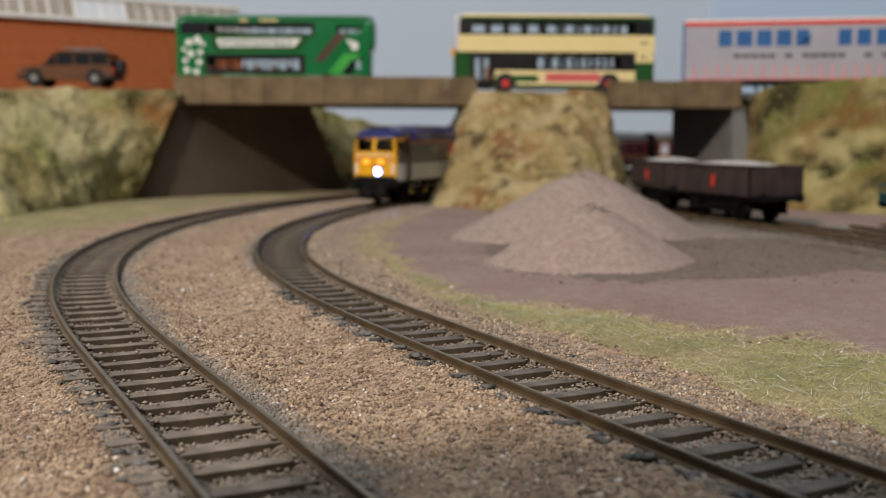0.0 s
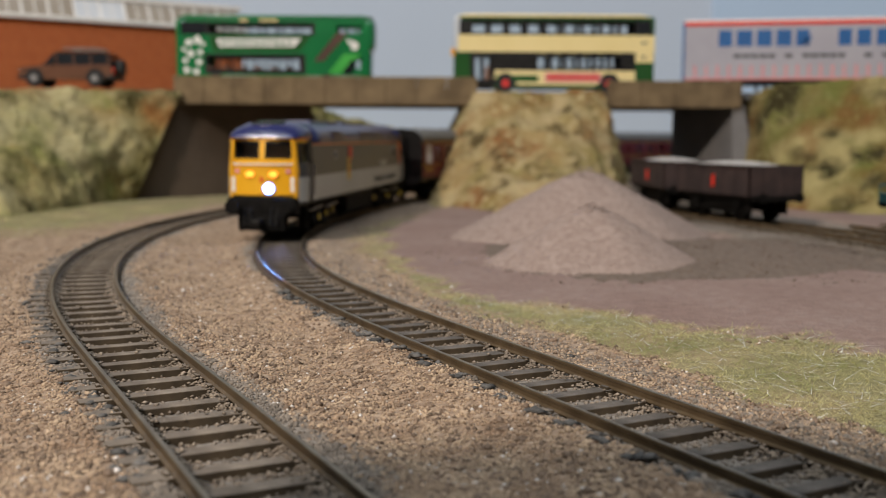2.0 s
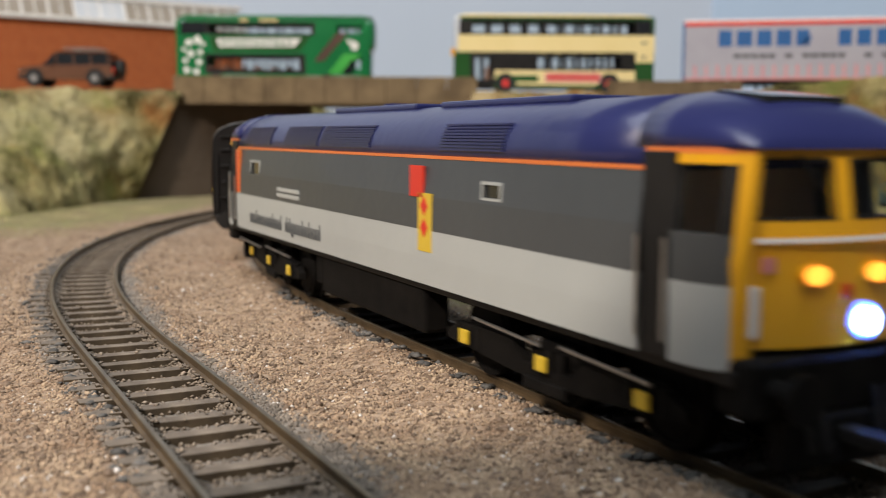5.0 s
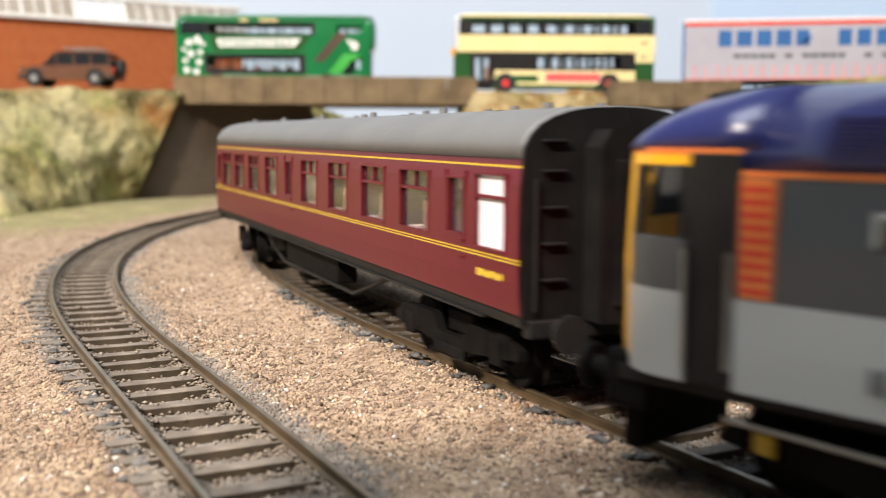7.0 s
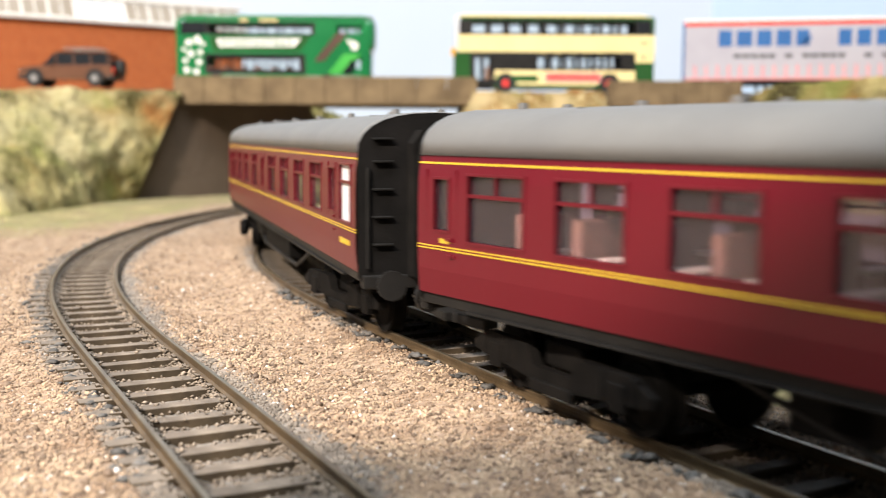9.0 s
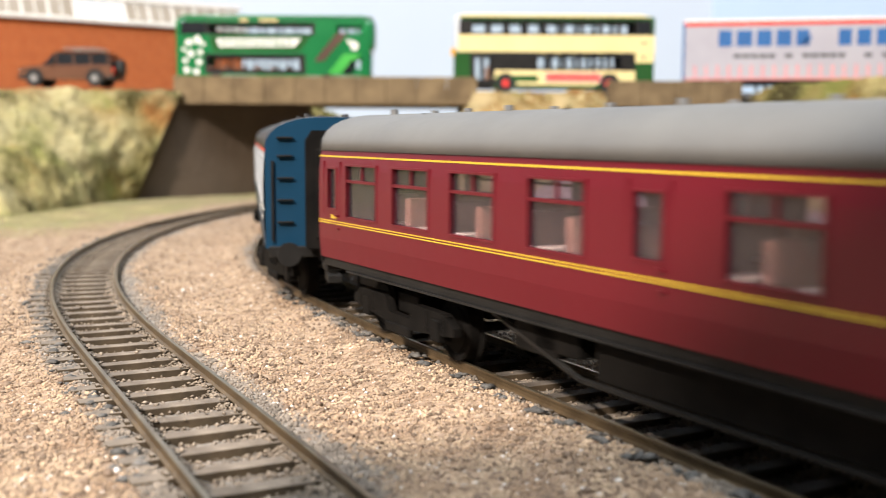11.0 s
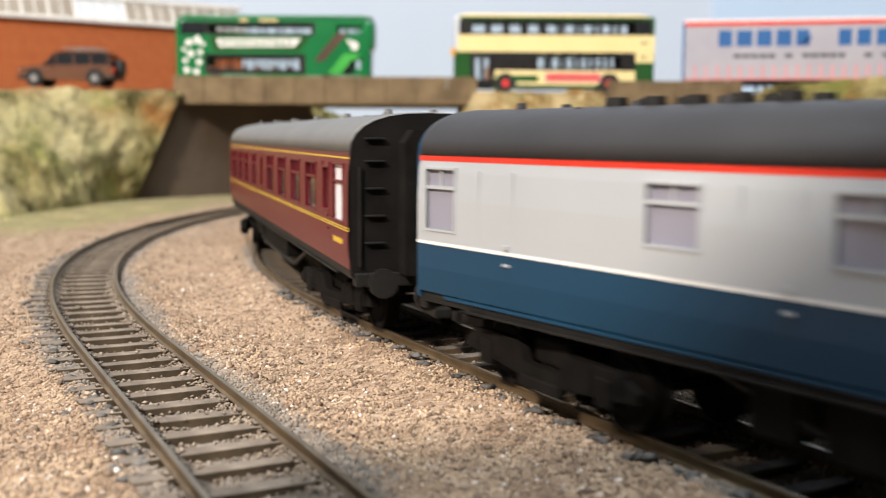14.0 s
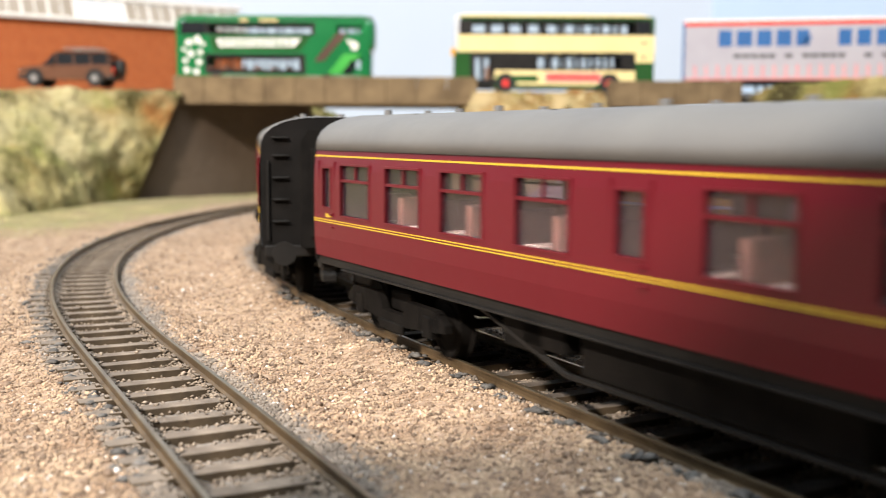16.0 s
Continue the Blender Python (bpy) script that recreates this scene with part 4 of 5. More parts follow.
        for x in (-92, -64, 64, 92):
            bm = bmesh.new()
            rod(bm, (x - 11, side * 15.6, 11.2), (x + 11, side * 15.6, 10.4), 0.3, 6)
            part("air_pipe", bm, M_STEEL, lo)
    # cabs
    for d in (-1, 1):
        for side in (-1, 1):
            for name, a, b, z0, z1, m in (("cab_side", CAB + 6.5, B - 3.4, 14.8, 25.0, M_LOCOL), ("cab_side", CAB + 6.5, B - 3.4, 25.0, 31.0, M_LOCOD)):
                bm = bmesh.new()
                xs = np.linspace(a, b, 6)
                loft(bm, [[(d * x, side * ring(x, z), z) for z in (z0, z1)] + [(d * x, side * (ring(x, z) - 1), z) for z in (z1, z0)] for x in xs])
                part(name, bm, m, lo)
            bm = bmesh.new()
            loft(bm, [[(d * x, side * ring(x, z), z) for z in (39.2, 40.4)] + [(d * x, side * (ring(x, z) - 1), z) for z in (40.4, 39.2)] for x in np.linspace(CAB + 6.5, B - 3.4, 4)])
            part("cab_cantrail", bm, M_LOCOY, lo, "yellow strip over the cab window")
            bm = bmesh.new()
            for x0, x1, z0, z1 in ((CAB + 6.5, CAB + 7.3, 31, 39.2), (B - 5.0, B - 3.4, 31, 39.2)):
                loft(bm, [[(d * x, side * ring(x, z), z) for z in (z0, z1)] + [(d * x, side * (ring(x, z) - 1), z) for z in (z1, z0)] for x in (x0, x1)])
            part("cab_window_frame", bm, M_BLACK, lo)
            bm = bmesh.new()
            loft(bm, [[(d * x, side * (ring(x, z) - 0.5), z) for z in (31, 39.2)] + [(d * x, side * (ring(x, z) - 0.7), z) for z in (39.2, 31)] for x in (CAB + 7.3, B - 5.0)])
            part("cab_side_window", bm, M_GLASS, lo).visible_shadow = False
            bm = bmesh.new()
            box(bm, d * CAB, d * (CAB + 6.5), side * (wid(26) - 1.6), side * (wid(26) - 0.5), 14.8, 40.6, 0.2)
            part("cab_door", bm, M_BLACK, lo, "black recessed cab door")
            bm = bmesh.new()
            for x in (CAB + 0.4, CAB + 6.1):
                rod(bm, (d * x, side * (wid(24) + 0.5), 17), (d * x, side * (wid(24) + 0.5), 30), 0.25, 6)
            part("door_handrail", bm, M_STEEL, lo)
        # front: lower nose and window pillars in yellow, following the nose curve
        def front_x(y, z):
            return B - 0.9 * (abs(y) / 14) ** 2 * 3.0 - max(0, z - 28) * 0.16
        def face(bm, y0, y1, z0, z1, n=8, thick=1.0):
            ys = np.linspace(y0, y1, n)
            loft(bm, [[(d * front_x(y, z0), y, z0), (d * front_x(y, z1), y, z1), (d * (front_x(y, z1) - thick), y, z1), (d * (front_x(y, z0) - thick), y, z0)] for y in ys])
        bm = bmesh.new()
        face(bm, -13.6, 13.6, 17.6, 32.7, 16)
        part("cab_front", bm, M_LOCOY, lo, "yellow cab front")
        for y0, y1 in ((-13.6, -12.0), (-1.2, 1.2), (12.0, 13.6)):
            bm = bmesh.new()
            face(bm, y0, y1, 32.7, 39.9, 4)
            part("windscreen_pillar", bm, M_LOCOY, lo)
        bm = bmesh.new()
        face(bm, -13.6, 13.6, 39.9, 41.2, 16)
        part("cab_brow", bm, M_LOCOY, lo)
        bm = bmesh.new()
        for side in (-1, 1):
            xs = np.linspace(B - 3.5, B - 2.0, 4)
            loft(bm, [[(d * x, side * ring(x, z), z) for z in (14.8, 28, 41.2)] + [(d * x, side * (ring(x, z) - 1), z) for z in (41.2, 28, 14.8)] for x in xs])
            part("cab_corner", bm, M_LOCOY, lo)
            bm = bmesh.new()
        bm.free()
        bm = bmesh.new()
        loft(bm, [[(d * (B - 17 + q), y, 48.5 - q * 0.11) for y in (-6.4, 6.4)] + [(d * (B - 17 + q), y, 45.5 - q * 0.10) for y in (7.0, -7.0)] for q in (0, 6, 9)])
        part("roof_recess", bm, M_DARKGLASS, lo)
        for y0, y1 in ((-12.0, -1.2), (1.2, 12.0)):
            bm = bmesh.new()
            face(bm, y0, y1, 32.4, 39.9, 5, 0.4)
            for v in bm.verts:
                v.co.x -= d * 0.5
            part("windscreen", bm, M_GLASS if d > 0 else M_DARKGLASS, lo).visible_shadow = False
            bm = bmesh.new()
            for a, b, p, q in ((y0, y1, 32.6, 33.0), (y0, y1, 39.5, 39.9), (y0, y0 + 0.4, 32.7, 39.8), (y1 - 0.4, y1, 32.7, 39.8)):
                face(bm, a, b, p, q, 4, 0.4)
            for v in bm.verts:
                v.co.x += d * 0.06
            part("windscreen_rubber", bm, M_BLACK, lo)
            bm = bmesh.new()
            ym = (y0 + y1) / 2
            rod(bm, (d * (front_x(ym, 40) + 0.4), ym, 40.2), (d * (front_x(ym, 34) + 0.5), ym + 3.4, 36.2), 0.18, 5)
            part("wiper", bm, M_BLACK, lo)
        bm = bmesh.new()
        face(bm, -13.0, 13.0, 30.1, 30.6, 12, 0.4)
        for v in bm.verts:
            v.co.x += d * 0.5
        part("front_handrail", bm, M_WHITE, lo)
        for y, z, r, m, nm in ((-4.9, 26.2, 1.15, M_MARKER, "marker_light"), (5.0, 26.2, 1.15, M_MARKER, "marker_light"), (3.1, 20.4, 1.6, M_HEADLAMP, "headlamp")):
            bm = bmesh.new()
            x = front_x(y, z)
            wide = 1.55 if m is M_MARKER else 1.0
            rod(bm, (d * (x - 0.3), d * y, z), (d * (x + 0.3), d * y, z), r + (0.3 if m is M_MARKER else 0.75), 18)
            for v in bm.verts:
                v.co.y = d * y + (v.co.y - d * y) * wide
            # the front headlamp's rim glows in place of its blue halo
            part("lamp_rim", bm, M_LAMPHALO if m is M_HEADLAMP and d > 0 else M_LOCOY, lo)
            bm = bmesh.new()
            rod(bm, (d * (x + 0.2), d * y, z), (d * (x + 0.55), d * y, z), r, 18)
            for v in bm.verts:
                v.co.y = d * y + (v.co.y - d * y) * wide
            part(nm, bm, m if d > 0 else (M_TAIL if m is M_MARKER else M_DARKGLASS), lo, "lit lamp" if d > 0 or m is M_MARKER else "")
        for y in (-12.6, 12.6):
            bm = bmesh.new()
            box(bm, d * (front_x(y, 20) - 0.2), d * (front_x(y, 20) + 0.5), y - 0.75, y + 0.75, 18.9, 25.0, 0.2)
            part("lamp_bracket", bm, M_WHITE, lo, "cream fold-down lamp bracket")
            bm = bmesh.new()
            yy = y * 0.86
            box(bm, d * (front_x(yy, 27) - 0.2), d * (front_x(yy, 27) + 0.08), yy - 0.95, yy + 0.95, 26.6, 28.4)
            part("coupling_mark", bm, M_PALER, lo, "small faded pink square")
        bm = bmesh.new()
        x = front_x(0.8, 22)
        box(bm, d * (x - 0.2), d * (x + 0.25), d * -0.6, d * 0.6, 23.2, 25.0, 0.1)
        part("red_plate", bm, M_RED, lo)
        # buffer beam, buffers, skirt, coupling hoses
        bm = bmesh.new()
        box(bm, d * (B - 6), d * (B + 0.4), -14.8, 14.8, 9.5, 16.7, 0.8)
        part("buffer_beam", bm, M_UNDER, lo, "black buffer beam")
        for y in (-11.0, 11.0):
            bm = bmesh.new()
            rod(bm, (d * B, y, 13), (d * (B + 4.6), y, 13), 1.5, 12)
            rod(bm, (d * (B + 4.6), y, 13), (d * (B + 5.6), y, 13), 3.0, 18)
            part("buffer", bm, M_UNDER, lo)
        bm = bmesh.new()
        box(bm, d * (B - 2), d * (B + 1), -10, 10, 3.0, 9.6, 0.6)
        part("snow_plough", bm, M_UNDER, lo)
        for y in (-7, -4.6, 4.6, 7):
            bm = bmesh.new()
            rod(bm, (d * (B + 0.8), y, 12.5), (d * (B + 2.2), y * 0.95, 5.5), 0.55, 6)
            part("brake_hose", bm, M_BLACK, lo)
        bm = bmesh.new()
        box(bm, d * (B + 0.4), d * (B + 9), -1.6, 1.6, 6.2, 8.0, 0.3)
        part("coupling", bm, M_BLACK, lo)
        bm = bmesh.new()
        box(bm, d * (CAB + 8), d * (B - 6), -12, 12, 15, 27.0, 0.5)
        box(bm, d * (CAB - 3), d * (CAB - 2), -15, 15, 15, 38, 0.2)
        part("cab_interior", bm, M_INNER, lo)
    # roof: the body's section, and a higher-set dome over each cab
    bm = bmesh.new()
    loft(bm, [[(x, y, z) for y, z in arc(16.2, 38.3, 48.4, 18)] for x in np.linspace(-CAB - 1, CAB + 1, 12)])
    part("roof", bm, M_LOCOB, lo, "dark blue body roof", True)
    for d in (-1, 1):
        bm = bmesh.new()
        loft(bm, [[(d * x, y, z) for y, z in arc(w, 41.0, top, 18)] for x, w, top in ((CAB - 2, 16.0, 48.5), (CAB + 4, 15.95, 48.3), (B - 9, 15.6, 47.2), (B - 5.5, 15.0, 45.7), (B - 3.4, 14.3, 44.2), (B - 2.2, 13.6, 42.8), (B - 1.4, 13.0, 41.5))])
        part("cab_roof", bm, M_LOCOB, lo, "dark blue domed cab roof", True)
        bm = bmesh.new()
        for side in (-1, 1):
            loft(bm, [[(d * x, side * (ring(x, 41) + 0.12), z) for z in (40.4, 41.1)] + [(d * x, side * (ring(x, 41) - 0.6), z) for z in (41.1, 40.4)] for x in np.linspace(CAB, B - 2.2, 6)])
        ys = np.linspace(-13.4, 13.4, 12)
        loft(bm, [[(d * (B - 2.0 - 0.9 * (abs(y) / 14) ** 2 * 3), y, z) for z in (41.1, 41.5)] + [(d * (B - 2.8 - 0.9 * (abs(y) / 14) ** 2 * 3), y, z) for z in (41.5, 41.1)] for y in ys])
        part("cab_lining", bm, M_ORANGE, lo)
    for side in (-1, 1):
        for u0, u1 in ((67, 92), (28, 55), (-6, 26), (-64, -40)):
            bm = bmesh.new()
            for k in range(9):
                z = 39.8 + k * 0.54
                y = 16.25 - (k * 0.62) ** 1.6 * 0.14
                box(bm, -u1, -u0, side * (y - 0.5), side * (y + 0.25), z, z + 0.34)
            part("roof_grille", bm, M_LOCOB, lo)
    bm = bmesh.new()
    for x0, x1 in ((-40, 10), (22, 70)):
        box(bm, x0, x1, -7.5, 7.5, 47.6, 49.0, 0.5)
    rod(bm, (-14, 0, 48.8), (-14, 0, 49.6), 4.5, 20)
    part("roof_panel", bm, M_LOCOB, lo)
    for k in range(2):
        make_bogie(lo, (-25, 0, 25), 7.4, 9, 66, "black six-wheel locomotive bogie", M_YELLOWL)
    return lo


SPEED = 110.32
FIRST = 224.44 + SPEED * 7
GAP = 277.6
maroon = make_coach("maroon passenger coach with yellow lining and grey roof", M_MAROON, M_MAROON, M_ROOFG, M_ENDBLACK, MAROON_WINDOWS, (15.8, -103.0, 120.5), MAROON_LINES)
blue = make_coach("blue and pale grey brake coach with red cantrail stripe", M_PEARL, M_BLUE, M_ROOFD, M_BLUE, BLUE_WINDOWS, (103, 50, -5.5), BLUE_LINES, 125.5)
bm = bmesh.new()
rod(bm, (0, 0, 45.3), (0, 0, 48.3), 2.0, 12, 1.6)
repeat("roof_ventilator", bm, M_BLACK, blue, [(-u, y, 0) for u in (58, 66, 74, 82, 90) for y in (-3.5, 3.5)])
for side in (-1, 1):
    for x, w, d in ((-54, 7, 7.5), (-43, 9, 8.2), (-30, 8, 7.0), (-18, 9, 8.4), (-5, 8, 8.4), (7, 9, 7.6), (20, 9, 8.4), (33, 8, 8.0), (45, 9, 7.2)):
        bm = bmesh.new()
        box(bm, x, x + w, side * 7.5, side * 14.6, 13.2 - d, 13.2, 0.5)
        part("equipment_box", bm, M_UNDER, blue, "black underframe equipment box")
    bm = bmesh.new()
    rod(bm, (-118, side * 16.0, 14.6), (118, side * 16.0, 14.6), 0.45, 6)
    part("footboard_rail", bm, M_BLUE, blue, "glossy blue lower edge strip")
loco = make_loco()
TRAIN = [(loco, 743.8, 148.0), (maroon, FIRST, 186.0)]
for k in (1, 3, 4):
    TRAIN.append((copy_thing(maroon, place(0, 0, 0)), FIRST + k * GAP, 186.0))
TRAIN.append((blue, FIRST + 2 * GAP - 0.5, 186.0))


# ---- road vehicles on the bridge ----
M_BUSG = mat("bus_green", (0.008, 0.14, 0.04), (0.012, 0.17, 0.05), 30, 0.22, 0, 0, 0, 0, 0.5)
M_BUSL = mat("bus_light_green", (0.05, 0.36, 0.06), (0.08, 0.42, 0.08), 20, 0.25, 0, 0, 0, 0, 0.4)
M_BROWNSTRIPE = mat("brown_stripe", (0.085, 0.045, 0.035), (0.11, 0.06, 0.045), 20, 0.3, 0, 0, 0, 0, 0.4)
M_BUSD = mat("bus_dark_green", (0.018, 0.075, 0.018), (0.024, 0.095, 0.024), 30, 0.25, 0, 0, 0, 0, 0.4)
M_CREAM = mat("bus_cream", (0.78, 0.64, 0.30), (0.83, 0.69, 0.35), 30, 0.3, 0, 0, 0, 0, 0.3)
M_TYRE = mat("tyre_rubber", (0.012, 0.012, 0.012), (0.02, 0.02, 0.02), 4, 0.8)
M_HUBR = mat("red_hub", (0.6, 0.03, 0.03), (0.66, 0.05, 0.04), 5, 0.4)
M_HUBG = mat("grey_hub", (0.3, 0.3, 0.3), (0.42, 0.42, 0.42), 4, 0.35, 0, 0.6)
M_AMBER = mat("amber_plastic", (0.8, 0.36, 0.02), (0.85, 0.4, 0.03), 5, 0.3)
M_COPPER = mat("copper_paint", (0.25, 0.115, 0.068), (0.29, 0.14, 0.085), 20, 0.18, 0, 0.6, 0, 0, 0.6)
M_CURTAIN = mat("grey_curtain", (0.33, 0.32, 0.365), (0.38, 0.37, 0.41), 26, 0.6, 0.1)
M_LBLUE = mat("blue_sign_paint", (0.012, 0.09, 0.27), (0.016, 0.11, 0.31), 10, 0.5)
M_RUST = mat("rusty_brown_wagon", (0.022, 0.013, 0.012), (0.05, 0.029, 0.025), 9, 0.8, 0.3, 0, 0.15)
M_TEAL = mat("dark_teal_paint", (0.012, 0.055, 0.06), (0.02, 0.075, 0.08), 10, 0.5)
M_STONE = mat("pale_stone_load", (0.42, 0.40, 0.38), (0.55, 0.53, 0.51), 2, 0.9, 0, 0, 0, 0.3)
M_PANE = mat("frosted_roof_glazing", (0.28, 0.24, 0.19), (0.36, 0.32, 0.27), 30, 0.3)
M_PANEW = mat("clean_roof_glazing", (0.55, 0.58, 0.62), (0.62, 0.65, 0.68), 30, 0.25)


def road_wheel(parent, x, y, r, hub, w=4.0):
    bm = bmesh.new()
    rod(bm, (x, y - w / 2, r), (x, y + w / 2, r), r, 24)
    wheel = part("wheel", bm, M_TYRE, parent)
    s = -1 if y < 0 else 1
    bm = bmesh.new()
    rod(bm, (x, y + s * (w / 2 - 0.6), r), (x, y + s * (w / 2 + 0.15), r), r * 0.55, 20, r * 0.45)
    rod(bm, (x, y + s * w / 2, r), (x, y + s * (w / 2 + 0.6), r), r * 0.2, 12)
    part("hub", bm, hub, wheel)


def bus_shell(name, label, L, W, H, roof, bands, panes, wheels, hub, ends):
    """bands: (x0, x1, z0, z1, paint, window openings) for both sides; x runs from the left end of the shown side."""
    b = empty(name, label, "bus", "buses on the bridge")
    hw = W / 2
    flat = lambda z: hw - 0.25 * max(0, z - 0.7 * H) / 4
    for side in (-1, 1):
        for x0, x1, z0, z1, m, holes in bands:
            bm = bmesh.new()
            panel(bm, -x1, -x0, z0, z1, flat, [(-q, -p, a, c) for p, q, a, c in holes], side, 0.6)
            part("side_panel", bm, m, b)
        for x0, x1, z0, z1 in panes:
            bm = bmesh.new()
            box(bm, x0, x1, side * (hw - 0.6), side * (hw - 0.35), z0, z1)
            part("window_pane", bm, M_GLASS, b).visible_shadow = False
        for x in wheels:
            road_wheel(b, x, side * (hw - 1.6), 6.4, hub)
    bm = bmesh.new()
    sec = arc(hw, H - 3.2, H, 12)
    xs = ((2.0, 0.80), (4, 0.92), (9, 1), (L - 9, 1), (L - 4, 0.92), (L - 2.0, 0.80))
    loft(bm, [[(x, y * k, H - 3.2 + (z - H + 3.2) * (0.55 if k < 0.95 else 1)) for y, z in sec] for x, k in xs])
    part("roof", bm, roof, b, "", True)
    for x0, x1, m, z0, z1, nm in ends:
        bm = bmesh.new()
        box(bm, x0, x1, -hw + 0.12, hw - 0.12, z0, z1, min(4.6, (x1 - x0) * 0.44))
        part(nm, bm, m, b)
    bm = bmesh.new()
    for z in (5.5, H * 0.52):
        box(bm, 3, L - 3, -hw + 1, hw - 1, z, z + 1.2)
    part("deck_floor", bm, M_INNER, b)
    bm = bmesh.new()
    box(bm, 0, 2.0, 0, hw - 5, 1, 11.5, 0.6)
    repeat("seat", bm, M_SEAT, b, [(x, y, z) for x in np.arange(24, L - 18, 11.5) for z in (H * 0.54, 7.0) for y in (-hw + 2, 3.0)])
    return b


def decal(b, name, quads, m, y, t=0.14):
    for q in quads:
        bm = bmesh.new()
        prism(bm, q, y, y - t)
        part(name, bm, m, b)


def rect(x0, x1, z0, z1):
    return [(x0, z0), (x1, z0), (x1, z1), (x0, z1)]


def green_bus():
    L, W, H = 147, 33.5, 56.5
    cut = lambda n, a, c, z0, z1: [(a + (c - a) * i / n + 0.7, a + (c - a) * (i + 1) / n - 0.7, z0, z1) for i in range(n)]
    upw, low = cut(6, 24, 101, 42.0, 49.0), cut(7, 23, 92, 15.6, 25.4)
    upr, lor = cut(3, 118, 140, 42.0, 48.5), [(131, 139, 16.5, 25)]
    bands = [(8, L - 8, 50, 53.3, M_BUSG, []), (6, 103, 40.8, 50, M_BLACK, upw), (103, L - 4, 40.8, 50, M_BUSG, upr), (4, L - 4, 27, 40.8, M_BUSG, []), (4, 22, 12.5, 27, M_BUSG, []), (22, 96, 12.5, 27, M_BLACK, low), (96, L - 5, 12.5, 27, M_BUSG, lor), (4, L - 5, 3.5, 12.5, M_BUSG, [])]
    b = bus_shell("double_decker_bus", "glossy green double-decker bus with white advert band", L, W, H, M_BUSG, bands, upw + upr + low + lor, (30, 112), M_HUBG,
                  [(0, 11, M_BUSG, 3, 53.6, "front_wall"), (L - 11, L, M_BUSG, 30, 53.6, "rear_upper_wall"), (L - 11, L - 2.5, M_BUSG, 3, 31, "rear_wall")])
    y = -W / 2
    decal(b, "window_surround", [rect(5, 23, 41, 50)], M_DARKGLASS, y)
    decal(b, "advert_backing", [[(28, 29.0), (92, 29.4), (100, 40.4), (26, 40.0)]], M_BUSD, y)
    decal(b, "advert_band", [[(33, 32.0), (88, 32.4), (93, 38.4), (31, 37.8)]], M_WHITE, y - 0.08)
    decal(b, "diagonal_stripe", [[(102, 22), (119, 42.5), (127, 42.5), (109, 22)]], M_BROWNSTRIPE, y - 0.05)
    decal(b, "diagonal_stripe", [[(112, 13), (124, 27.5), (137, 27.5), (122, 13)]], M_BUSL, y)
    decal(b, "diagonal_glass", [[(122, 13), (131, 24.5), (131, 13)]], M_DARKGLASS, y - 0.05)
    # pale strips painted as the highlight on the glossy skirt
    decal(b, "skirt_strip", [rect(26, 60, 9.6, 11.4), rect(96, 138, 9.6, 11.4)], M_PEARL, y)
    decal(b, "advert_bar", [rect(35 + k * 4.8, 37.4 + k * 4.8, 33.4 + 0.9 * (k % 3 == 1), 36.6) for k in range(11)], M_BUSG, y - 0.2)
    rng = random.Random(4)
    spots = []
    for cx, cz, r in ((17, 37, 3.2), (11, 35, 2.6), (12, 27, 3.0), (19, 28, 2.2), (8, 22, 2.2), (18, 21, 2.6), (9, 15, 2.4), (16, 14, 2.4), (21, 34, 1.8), (7, 30, 1.6), (132, 33.5, 3.4), (128, 36.5, 1.8)):
        spots.append([(cx + r * math.cos(a) * rng.uniform(0.75, 1.1), cz + r * math.sin(a) * rng.uniform(0.75, 1.1)) for a in np.linspace(0, 6.283, 13)[:-1]])
    decal(b, "white_blotch", spots, M_WHITE, y)
    # cream bars painted where the lamps reflect along the roof edge
    decal(b, "gold_lamp_bar", [rect(48, 54, 50.6, 52.0), rect(62, 76, 50.6, 52.0)], M_CREAM, y)
    return b


